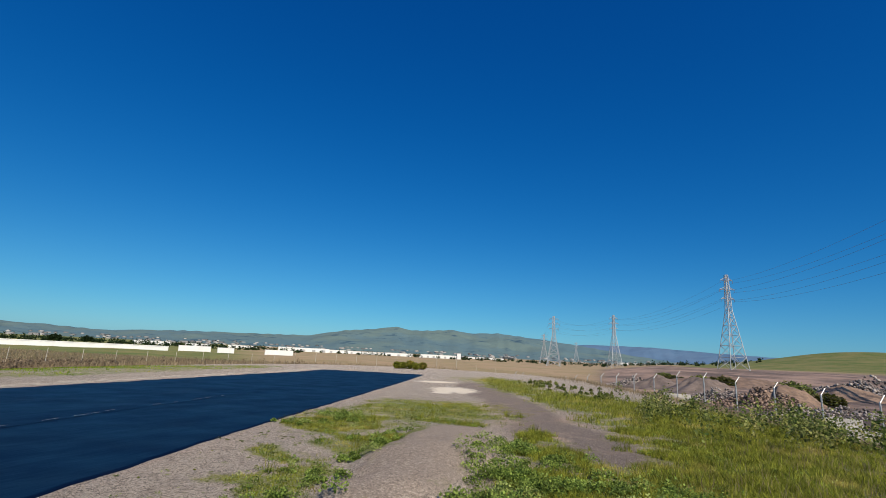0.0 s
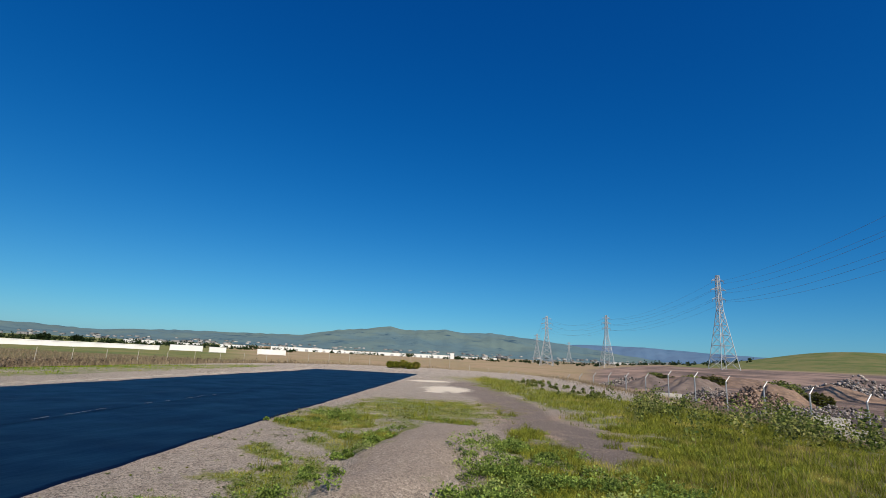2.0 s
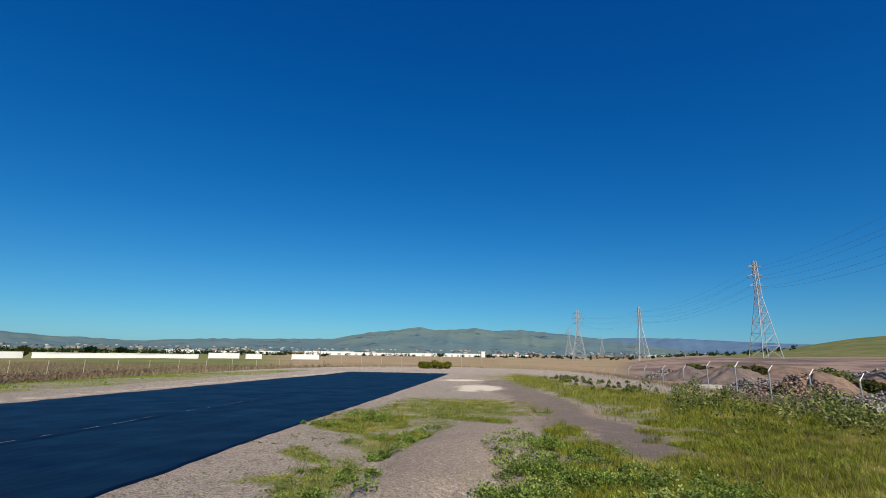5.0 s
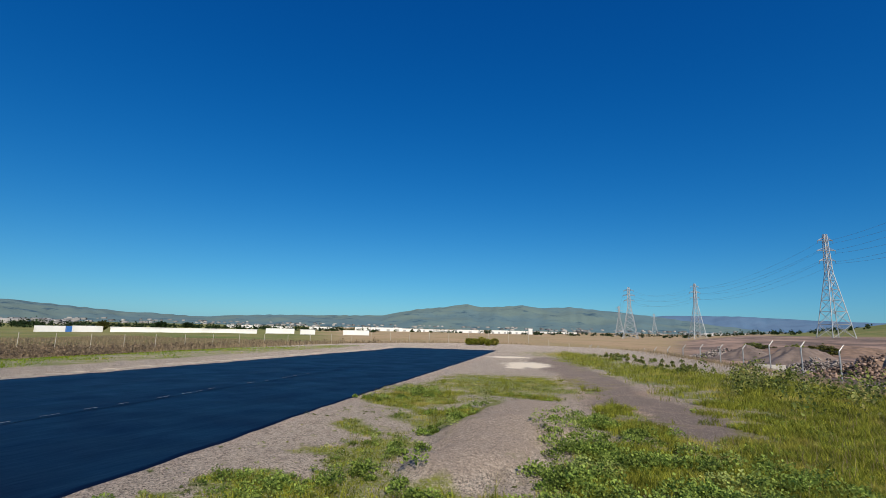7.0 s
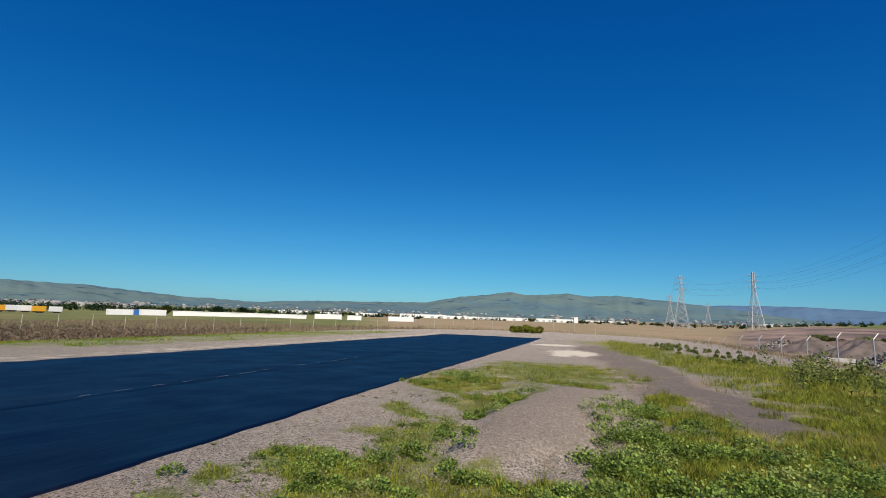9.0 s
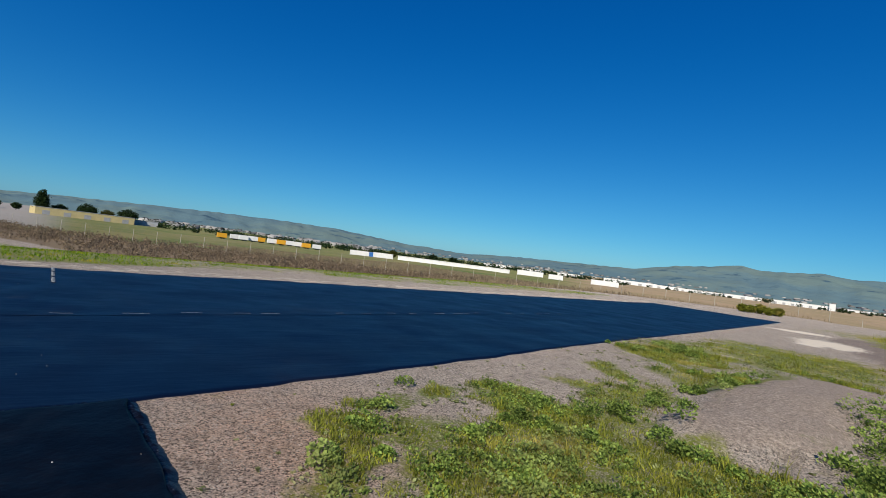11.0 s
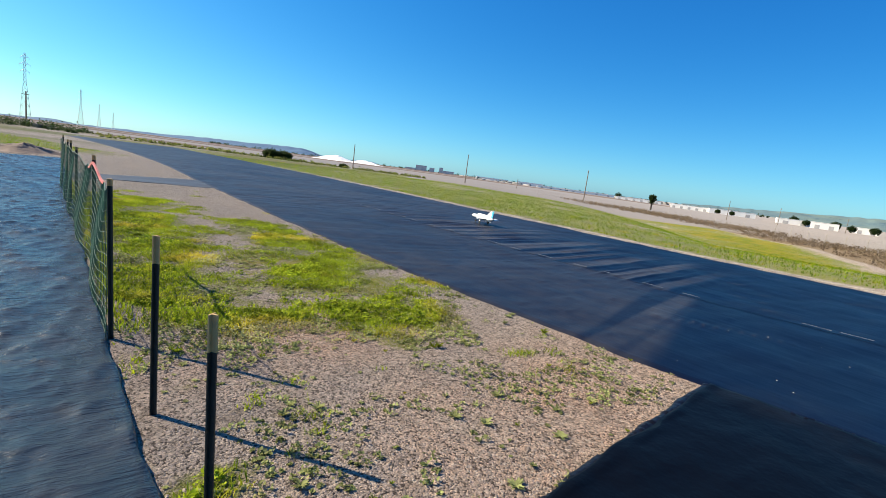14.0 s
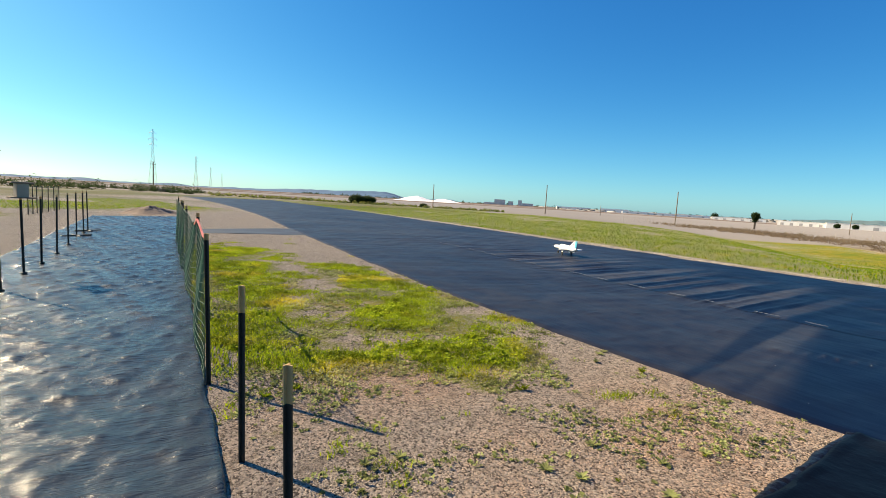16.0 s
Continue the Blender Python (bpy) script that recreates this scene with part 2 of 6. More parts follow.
def step(x, lo, hi):
    u = np.clip((x - lo) / (hi - lo), 0, 1)
    return u * u * (3 - 2 * u)


def fluff(x, y, s, seed=0.0):
    """Cheap smooth noise, -1 to 1, for plans and heights."""
    x, y = x / s + seed, y / s - seed * 1.7
    return (np.sin(x * 1.7 + 1.3 * np.sin(y * 1.1 + seed)) + np.sin(y * 2.1 + 1.7 * np.sin(x * 0.9 - seed)) + 0.6 * np.sin(3.3 * x + 2.9 * y + 2 * np.sin(2.3 * y))) / 2.6


def curve_through(points):
    """A smooth line x(y) through plan points, given as (y, x)."""
    ys, xs = np.array(sorted(points)).T
    slope = np.gradient(xs, ys)

    def at(y):
        y = np.clip(np.asarray(y, float), ys[0], ys[-1])
        i = np.clip(np.searchsorted(ys, y) - 1, 0, len(ys) - 2)
        h = ys[i + 1] - ys[i]
        u = (y - ys[i]) / h
        return ((2 * u**3 - 3 * u**2 + 1) * xs[i] + (u**3 - 2 * u**2 + u) * h * slope[i] + (3 * u**2 - 2 * u**3) * xs[i + 1] + (u**3 - u**2) * h * slope[i + 1])

    return at


# ---- plan of the strip ----
near_edge = curve_through([(40, -0.95), (28, -2.0), (18, -3.0), (10, -3.8), (4, -4.25), (0.6, -4.63), (-3, -5.4), (-6.3, -6.3), (-14.3, -8.9), (-30, -14.2), (-50, -19.5), (-78, -25)])
far_edge = curve_through([(40, -9.2), (34, -9.8), (27, -11.2), (19, -12.5), (10, -14.2), (2, -15.6), (-5, -17.8), (-9, -19.3), (-18.5, -22.6), (-39, -29), (-78, -39)])
RUNWAY_ENDS = (-76.0, 39.5)
MIDDLE = np.array([(0.0, 44), (-3, 20), (-4.8, 5), (-7, -8), (-13, -30), (-26, -74)])


def off_pad(x, y):
    """Metres outside the raised pad, and its side (+ right of the strip)."""
    best = np.full(np.shape(x), 1e9)
    side = np.zeros(np.shape(x))
    for (ax, ay), (bx, by) in zip(MIDDLE[:-1], MIDDLE[1:]):
        dx, dy = bx - ax, by - ay
        u = np.clip(((x - ax) * dx + (y - ay) * dy) / (dx * dx + dy * dy), 0, 1)
        d = np.hypot(x - ax - u * dx, y - ay - u * dy)
        s = np.sign((y - ay) * dx - (x - ax) * dy)
        side = np.where(d < best, s, side)
        best = np.minimum(best, d)
    return best, side


HEAP = (0.0, 8.4)


def heap_shape(x, y):
    x, y = x + 0.22 * fluff(x, y, 0.8, 5) + 0.08 * fluff(x, y, 0.25, 2), y + 0.35 * fluff(x, y, 1.0, 8)
    u, v = (x - HEAP[0] - 0.24 * (y - HEAP[1])) / 1.02, (y - HEAP[1]) / 3.6
    return np.clip(1 - (u * u + v * v) ** 1.2, 0, 1)


def height(x, y):
    x, y = np.asarray(x, float), np.asarray(y, float)
    d, side = off_pad(x, y)
    a = np.degrees(np.arctan2(x, y))
    south = np.where(a > 90, 1.0, step(-a, 92, 125))
    wide = np.where(side > 0, 14.0, 34.0) * (1 - south) + 190.0 * south
    z = -1.85 * step(d, 12.3, 12.3 + wide) - 1.7 * step(d, 120, 280) * (1 - south)
    z = z + 5.0 * step(a, 17, 26) * step(d, 75, 260) * (a < 90)
    z = z + 0.30 * heap_shape(x, y) ** 0.85 * (1 + 0.12 * fluff(x, y, 0.7, 4))
    z = z + 0.25 * np.exp(-(((x + 8.5) / 1.3) ** 2 + ((y + 31) / 1.6) ** 2))
    z = z - 1.25 * step(a, 1, 14) * (1 - step(a, 23, 29)) * step(y, 30, 50) * step(d, 12.3, 19) * (side > 0) * (1 - step(np.hypot(x, y), 80, 190))
    rough = step(d, 13, 60)
    z = z + fluff(x, y, 1.3) * 0.012 + fluff(x, y, 0.4, 3) * 0.008
    z = z + rough * (0.12 * fluff(x, y, 7, 1) + 0.25 * fluff(x, y, 31, 2)) * (1 - step(d, 200, 500))
    far = np.hypot(x, y)
    # low green hill of the old landfill, beyond the yard
    hill = np.exp(-(((a - 42) / 9.8) ** 2) - (((far - 760) / 210) ** 2)) * (1 + 0.06 * fluff(x, y, 60, 3))
    return z + 27.0 * hill


def blobs(x, y, spots, power=1.0):
    """1 inside the given ellipses (x, y, radius x, radius y), falling to 0."""
    m = np.zeros(np.shape(x))
    for cx, cy, rx, ry in spots:
        m = np.maximum(m, np.exp(-0.7 * (((x - cx) / rx) ** 2 + ((y - cy) / ry) ** 2) ** power))
    return m


GRASS = [(-0.2, 15.3, 2.3, 3.2), (-2.3, 12.2, 1.3, 2.0), (-1.7, 6.4, 0.5, 1.6), (-1.2, 9.6, 0.7, 1.6), (-2.7, 6.5, 0.4, 0.35), (-2.45, 8.2, 0.45, 0.5), (-2.7, 4.9, 0.6, 0.5), (-1.5, 4.6, 1.2, 0.8), (0.1, 5.0, 1.4, 0.6), (1.6, 6.3, 1.1, 1.4), (1.9, 9.2, 0.55, 0.9), (4.4, 6.6, 2.6, 2.2), (6.2, 9.5, 2.2, 2.6), (7.2, 13.5, 2.6, 4.5), (6.4, 21, 2.4, 6), (4.6, 31, 1.8, 9), (9.5, 14, 4, 9), (2.5, 10.9, 0.5, 0.5), (-1.6, 3.6, 1.0, 0.7), (-0.6, 4.1, 1.0, 0.6), (-1.9, 3.0, 0.8, 0.6), (-3.0, 2.7, 0.5, 0.4), (-2.5, 2.2, 0.4, 0.3), (-3.5, 3.6, 0.4, 0.4), (-3.0, 5.0, 0.4, 0.3), (-3.3, 4.4, 0.3, 0.3),
         (-2.75, -4.9, 0.75, 0.7), (-3.1, -6.0, 0.75, 0.9), (-3.6, -7.6, 0.8, 1.2), (-4.2, -9.6, 0.85, 1.5), (-4.9, -11.8, 0.9, 1.5), (-3.9, -3.4, 0.6, 0.55), (-4.5, -4.4, 0.65, 0.8), (-5.05, -5.6, 0.7, 0.9), (-5.5, -7.0, 0.65, 1.0), (-5.9, -8.6, 0.5, 1.0),
         (-3.4, -2.8, 0.4, 0.25), (-1.2, -1.72, 0.3, 0.3), (-2.35, -4.7, 0.5, 0.4), (-2.9, -4.3, 0.6, 0.4), (-4.4, -2.7, 0.3, 0.25)]


def fence_gap(x, y):
    """Metres inside the long fence beyond the runway."""
    return ((x + 22) * 72 - (y - 75) * 82) / 109.1


def belt_gap(x, y):
    """Metres from the inner rim of the dead weeds, plus 29: they run closer to the fence at both ends."""
    rim = 30 - 0.5 * np.clip(-x - 45, 0, 60) - 0.55 * np.clip(y - 20, 0, 40)
    return fence_gap(x, y) - np.maximum(rim, 12) + 29


def masks(x, y):
    d, side = off_pad(x, y)
    n, f = near_edge(y), far_edge(y)
    on = (y > -80) & (y < 42)
    left = f - x
    m = {}
    gx = x + 0.40 * fluff(x, y, 0.95, 3) + 0.20 * fluff(x, y, 0.33, 7)
    gy = y + 0.45 * fluff(x, y, 1.05, 9) + 0.20 * fluff(x, y, 0.30, 5)
    g = blobs(gx, gy, GRASS, 1.15) * (0.95 + 0.25 * fluff(x, y, 0.5, 6))
    fd = belt_gap(x, y)
    bare = 0.3 + 2.6 * step(y, -1, 12)
    strip = on * step(left, bare, bare + 1.2) * step(fd, 29, 33) * (0.74 + 0.26 * fluff(x, y, 5, 2) + 0.16 * fluff(x, y, 1.6, 4))
    strip = strip * np.where(y > 2, 1 - 0.25 * step(y, 2, 12), 1)
    g = np.maximum(g, strip)
    g = np.maximum(g, 0.75 * np.exp(-(((x + 16) / 12) ** 2 + ((y + 88) / 6) ** 2)))
    g = np.maximum(g, blobs(x, y, [(-7.2, -37, 7, 6), (-0.5, -36, 8, 5), (2, -26, 4, 4), (-11, -46, 3, 8), (-36, -50, 6, 40), (-33, -25, 6, 18)], 1.5))
    m["grass"] = g
    m["yellow"] = np.maximum(on * step(left, 4, 12) * (0.78 + 0.4 * fluff(x, y, 6, 5)) * step(fd, 28, 31) * (1 - step(fd, 36, 50)) * (1 - step(y, 0, 14)), blobs(gx, gy, [(0.8, 16.6, 2.0, 1.6), (5.6, 7.2, 0.9, 0.7), (-2.7, -4.1, 0.6, 0.35), (-4.4, -5.0, 0.6, 1.2), (4.0, 36, 3, 4)]) * 0.62)
    m["brown"] = (x < -8) * (1 - step(fd, 28, 31)) * step(fd, 9, 13) * 0.9
    m["track"] = blobs(x, y, [(3.0, 11, 1.3, 3.0), (2.9, 18, 1.0, 5), (2.4, 26, 1.4, 6)], 1.5) * (1 - blobs(x, y, [(2.5, 10.9, 0.5, 0.5)]))
    m["pale"] = np.maximum(blobs(x, y, [(0.9, 24.3, 1.1, 2.0), (0.3, 22.6, 0.45, 0.9), (0.0, 30.5, 1.3, 0.9)], 1.2) * 0.98, on * step(left, 0.0, 0.5) * (1 - step(left, 1.0, 2.6)) * 0.40)
    m["warm"] = blobs(x, y, [(-3.6, -1.1, 1.7, 1.0), (-3.4, 2.3, 1.5, 0.9), (-3.0, -3.2, 1.2, 0.7), (3.0, 14, 1.0, 5)])
    m["heap"] = step(heap_shape(x, y), 0.0, 0.55)
    m["dry"] = step(d, np.where(y > 38, 15, 30), np.where(y > 38, 24, 48)) * np.where(side > 0, step(y, 30, 60), 1.0) * np.where(x < -8, 1 - step(fd, 8, 12), 1.0) * np.where(y < -12, 0.3, 1.0)
    a = np.degrees(np.arctan2(x, y))
    r = np.hypot(x, y)
    m["dirt"] = step(a, 15, 22) * step(d, 20, 30) * (1 - step(r, 330, 420))
    m["meadow"] = np.maximum(step(a, 24, 30) * step(r, 380, 450), step(-a, 14, 28) * (1 - step(-a, 76, 86)) * step(r, 75, 90) * (0.82 + 0.28 * fluff(x, y, 60, 1)))
    m["flats"] = (0.62 * step(-a, 70, 80) + 0.38 * step(-a, 88, 97)) * step(r, np.where(-a > 128, 125, 84), np.where(-a > 128, 150, 102))
    m["meadow"] = np.maximum(m["meadow"], (step(-a, 122, 134) + (a > 150)).clip(0, 1) * step(r, 40, 60) * (1 - step(r, 122, 140)) * (0.55 + 0.35 * fluff(x, y, 11, 2)))
    return m


def build_ground():
    segs = 720
    radii = [0.35]
    while radii[-1] < 4900:
        r = radii[-1]
        radii.append(r + max(0.055, r * 0.024))
    radii = np.array(radii)
    ang = np.arange(segs) * math.tau / segs
    x = (radii[:, None] * np.sin(ang)[None, :]).ravel()
    y = (radii[:, None] * np.cos(ang)[None, :]).ravel()
    v = np.stack([x, y, height(x, y)], 1)
    n = len(radii)
    i, j = np.meshgrid(np.arange(n - 1), np.arange(segs), indexing="ij")
    j2 = (j + 1) % segs
    faces = np.stack([i * segs + j, i * segs + j2, (i + 1) * segs + j2, (i + 1) * segs + j], -1).reshape(-1, 4)[:, ::-1]
    me = sheet("ground", v, faces, M_GROUND)
    for name, values in masks(x, y).items():
        a = me.attributes.new(name, "FLOAT", "POINT")
        a.data.foreach_set("value", np.asarray(values, np.float32))
    ob = new("ground", me)
    return tagged(ob, "gravel field with green weeds, dry grass and flats", "ground", "", "structure")


build_ground()


# ---- cloth: runway panels, apron, walkway ----
def cloth(name, label, edge_a, edge_b, y0, y1, lift, material, parent, wrinkle, nx=26, ny=500, tuck=(True, True)):
    """A sheet between two plan lines; its borders are tucked into the ground."""
    ys = y0 + (y1 - y0) * np.linspace(0, 1, ny)
    if y0 < -40:
        ys = np.concatenate([np.linspace(y0, -14, 300)[:-1], np.linspace(-14, 3, ny - 550)[:-1], np.linspace(3, y1, 252)])
    us = np.linspace(0, 1, nx)
    a, b = edge_a(ys), edge_b(ys)
    uu, yy = np.meshgrid(us, ys)
    frayed = 0.025 * fluff(yy, uu * 3, 0.35, 4)
    xx = a[:, None] * (1 - uu) + b[:, None] * uu + frayed
    z = height(xx, yy) + lift + wrinkle(xx, yy, uu)
    rim = ((uu == 0) & tuck[0]) | ((uu == 1) & tuck[1])
    rim[0, :] = rim[-1, :] = True
    z = np.where(rim, z - lift - 0.03, z)
    v = np.stack([xx, yy, z], -1).reshape(-1, 3)
    i, j = np.meshgrid(np.arange(ny - 1), np.arange(nx - 1), indexing="ij")
    f = np.stack([i * nx + j, i * nx + j + 1, (i + 1) * nx + j + 1, (i + 1) * nx + j], -1).reshape(-1, 4)
    if a[0] > b[0]:
        f = f[:, ::-1]
    me = sheet(name, v, f, material)
    me.attributes.new("dust_sheen", "FLOAT", "POINT").data.foreach_set("value", dust_sheen(xx, yy).ravel().astype(np.float32))
    ob = new(name, me)
    if parent is not None:
        ob.parent = parent
    return tagged(ob, label)


def pulls(x, y):
    """Phase along the diagonal pulls of the cloth beyond the main seam."""
    return y + 0.19 * (x + 10)


def dust_sheen(x, y):
    """Pale grey mask: southern dust with painted sheen, lit bands and dark wedges in the pulled folds."""
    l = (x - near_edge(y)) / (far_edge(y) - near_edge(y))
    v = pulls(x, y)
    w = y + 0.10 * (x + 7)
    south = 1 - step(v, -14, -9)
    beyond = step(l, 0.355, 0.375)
    # sheen streaks, painted: start at the seam and thin out across the far panels
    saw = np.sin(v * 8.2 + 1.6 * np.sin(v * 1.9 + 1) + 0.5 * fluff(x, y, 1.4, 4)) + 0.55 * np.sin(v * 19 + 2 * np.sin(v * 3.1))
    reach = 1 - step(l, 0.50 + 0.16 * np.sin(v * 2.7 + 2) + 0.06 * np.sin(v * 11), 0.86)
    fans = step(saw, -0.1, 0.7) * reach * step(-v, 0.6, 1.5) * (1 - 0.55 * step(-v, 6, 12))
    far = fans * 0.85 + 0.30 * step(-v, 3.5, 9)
    # southern part paler: dust, with its sheen and fold shade put into the tone
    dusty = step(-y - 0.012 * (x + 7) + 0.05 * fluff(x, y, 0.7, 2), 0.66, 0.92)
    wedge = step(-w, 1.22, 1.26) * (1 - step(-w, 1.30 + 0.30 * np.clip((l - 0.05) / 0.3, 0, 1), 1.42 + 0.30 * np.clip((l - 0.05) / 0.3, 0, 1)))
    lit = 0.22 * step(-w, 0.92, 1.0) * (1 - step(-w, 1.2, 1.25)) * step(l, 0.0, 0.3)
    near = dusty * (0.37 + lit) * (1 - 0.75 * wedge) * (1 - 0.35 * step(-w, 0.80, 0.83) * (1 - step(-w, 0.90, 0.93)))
    # glints of the short creases, painted pale
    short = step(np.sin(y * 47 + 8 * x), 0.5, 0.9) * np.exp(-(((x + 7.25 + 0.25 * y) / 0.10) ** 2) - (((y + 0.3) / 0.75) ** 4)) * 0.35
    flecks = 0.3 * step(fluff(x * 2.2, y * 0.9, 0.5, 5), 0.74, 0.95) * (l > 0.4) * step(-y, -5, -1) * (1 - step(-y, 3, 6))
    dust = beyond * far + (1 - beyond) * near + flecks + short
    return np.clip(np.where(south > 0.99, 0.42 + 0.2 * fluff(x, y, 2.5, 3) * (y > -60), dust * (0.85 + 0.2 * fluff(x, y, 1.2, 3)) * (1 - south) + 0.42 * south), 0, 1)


def creases(x, y, u):
    """Diagonal pulls in the cloth, strongest beside the main seam south of the apron."""
    l = (x - near_edge(y)) / (far_edge(y) - near_edge(y))
    v = pulls(x, y)
    zone = np.exp(-(((l - 0.47) / 0.13) ** 2)) * step(-v, 0.3, 1.5) * (1 - step(-v, 9, 14))
    fine = np.maximum(0, np.sin(v * 17 + 2 * np.sin(v * 3.1) + 0.6 * fluff(x, y, 0.9, 4))) ** 2 * 0.03 * zone * (0.6 + 0.5 * fluff(x, y, 0.8, 9))
    short = np.maximum(0, np.sin(y * 47 + 8 * x)) ** 2 * 0.012 * np.exp(-(((x + 7.25 + 0.25 * y) / 0.10) ** 2) - (((y + 0.3) / 0.75) ** 4))
    pocks = 0.010 * step(fluff(x, y * 1.8, 0.33, 15), 0.70, 1.0) * (l < 0.36) * step(-y, -3, 1) * (1 - step(-y, 5, 9))
    along = 0.007 * np.sin(y * 9 + 3 * np.sin(x * 2)) * step(-y, 8, 14) * (1 - step(-y, 30, 40))
    return fine + short + pocks + along + 0.008 * fluff(x, y, 2.2, 1) + 0.004 * fluff(x, y, 0.6, 7)


def lane(k):
    return lambda y: near_edge(y) + (far_edge(y) - near_edge(y)) * k


runway = thing("runway", "long black ground-cloth runway with creased panels", "runway", "", "structure")
y_south, y_north = RUNWAY_ENDS
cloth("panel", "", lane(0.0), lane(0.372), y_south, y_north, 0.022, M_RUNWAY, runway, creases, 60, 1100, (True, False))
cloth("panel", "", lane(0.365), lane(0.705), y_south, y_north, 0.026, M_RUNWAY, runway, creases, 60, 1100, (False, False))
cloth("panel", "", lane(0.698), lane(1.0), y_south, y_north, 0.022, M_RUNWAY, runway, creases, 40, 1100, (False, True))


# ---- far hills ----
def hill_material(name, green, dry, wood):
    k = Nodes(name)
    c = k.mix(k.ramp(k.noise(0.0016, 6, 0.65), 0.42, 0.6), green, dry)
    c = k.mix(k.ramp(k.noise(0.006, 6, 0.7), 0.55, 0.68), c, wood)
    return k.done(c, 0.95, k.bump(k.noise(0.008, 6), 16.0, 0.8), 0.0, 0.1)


# blue distance haze is mixed into all of these hill colours
M_HILL = hill_material("hazed grassy range", (0.115, 0.185, 0.205), (0.145, 0.205, 0.19), (0.055, 0.105, 0.14))
M_FARHILL = hill_material("haze-tinted range", (0.095, 0.17, 0.27), (0.11, 0.18, 0.275), (0.08, 0.15, 0.24))


def ridge(name, label, crest, dist, depth, material, rough, seed):
    """A range of hills: crest gives (heading, rise in degrees as seen from the strip)."""
    head, rise = np.array(crest).T
    ns, nd = 560, 44
    a = np.linspace(head[0], head[-1], ns)
    e = np.interp(a, head, rise)
    t = np.linspace(0, 1, nd)
    aa, tt = np.meshgrid(np.radians(a), t)
    ee = np.interp(np.degrees(aa), head, rise)
    r = dist + depth * tt
    deg = np.degrees(aa)
    bend = 1.4 * np.sin(deg * 0.7 + seed) * tt
    spur = np.sin(deg * 0.8 + bend + seed) + 0.6 * np.sin(deg * 1.9 - 2 * bend + seed * 2) + 0.25 * np.sin(deg * 4.3 + 3 * bend)
    shape = np.clip(tt / 0.72, 0, 1) ** (1.1 + 0.07 * spur)
    shape = np.where(tt > 0.72, 1 - 0.5 * ((tt - 0.72) / 0.28) ** 2, shape)
    top = (dist + 0.72 * depth) * np.tan(np.radians(ee))
    z = -3.5 + (top + 5.2) * shape
    z = z + rough * shape * (np.sin(deg * 3.1 + bend * 3 + seed) * 0.5 + np.sin(deg * 6.7 + tt * 9) * 0.08)
    z = z + 36 * fluff(r * np.sin(aa), r * np.cos(aa), 190, seed) * shape * (1 - np.clip(tt / 0.72, 0, 1) ** 3)
    z[0] = -9
    v = np.stack([r * np.sin(aa), r * np.cos(aa), z], -1).reshape(-1, 3)
    i, j = np.meshgrid(np.arange(nd - 1), np.arange(ns - 1), indexing="ij")
    f = np.stack([i * ns + j, (i + 1) * ns + j, (i + 1) * ns + j + 1, i * ns + j + 1], -1).reshape(-1, 4)
    ob = new(name, sheet(name, v, f, material))
    return tagged(ob, label, "hills", "", "structure")


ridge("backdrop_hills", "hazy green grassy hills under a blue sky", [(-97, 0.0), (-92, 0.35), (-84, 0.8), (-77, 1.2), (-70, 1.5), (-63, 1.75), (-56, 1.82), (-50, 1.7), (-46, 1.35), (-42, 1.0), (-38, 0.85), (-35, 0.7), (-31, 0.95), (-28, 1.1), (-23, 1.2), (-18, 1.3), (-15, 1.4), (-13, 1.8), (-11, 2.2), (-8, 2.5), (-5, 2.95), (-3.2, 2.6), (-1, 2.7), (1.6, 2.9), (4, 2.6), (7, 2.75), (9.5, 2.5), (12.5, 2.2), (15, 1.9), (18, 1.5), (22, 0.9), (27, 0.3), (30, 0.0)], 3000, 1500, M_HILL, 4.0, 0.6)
ridge("backdrop_far_hills", "distant hills with haze put in as pale blue", [(8, 1.2), (14, 1.7), (18, 1.9), (24, 1.85), (30, 1.5), (37, 1.2), (44, 0.9), (52, 0.5), (60, 0.0)], 4000, 800, M_FARHILL, 2.0, 2.2)
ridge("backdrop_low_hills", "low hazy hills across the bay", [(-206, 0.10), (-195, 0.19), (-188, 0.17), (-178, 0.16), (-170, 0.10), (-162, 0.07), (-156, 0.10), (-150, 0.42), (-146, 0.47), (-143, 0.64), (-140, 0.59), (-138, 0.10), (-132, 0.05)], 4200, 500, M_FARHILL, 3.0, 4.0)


# ---- strip furniture: apron, walkway, posts, fence ----
M_CHALK = plain("worn chalk paint", (0.30, 0.32, 0.34), (0.07, 0.08, 0.09), 9, 0.8)
M_POST = plain("dark green post paint", (0.010, 0.016, 0.016), (0.022, 0.026, 0.024), 6, 0.5)
M_TIP = plain("weathered tan paint", (0.52, 0.34, 0.15), (0.42, 0.27, 0.12), 12, 0.75)
M_NET = plain("green plastic net", (0.012, 0.055, 0.04), (0.02, 0.085, 0.06), 5, 0.45)
M_RED = plain("faded red tape", (0.5, 0.12, 0.11), (0.6, 0.22, 0.2), 8, 0.6)
M_WOOD = plain("grey weathered timber", (0.24, 0.19, 0.14), (0.16, 0.12, 0.09), 7, 0.85, stretch=(8, 8, 1))
M_GREYBOX = plain("dull painted board", (0.30, 0.26, 0.20), (0.38, 0.33, 0.26), 5, 0.7)


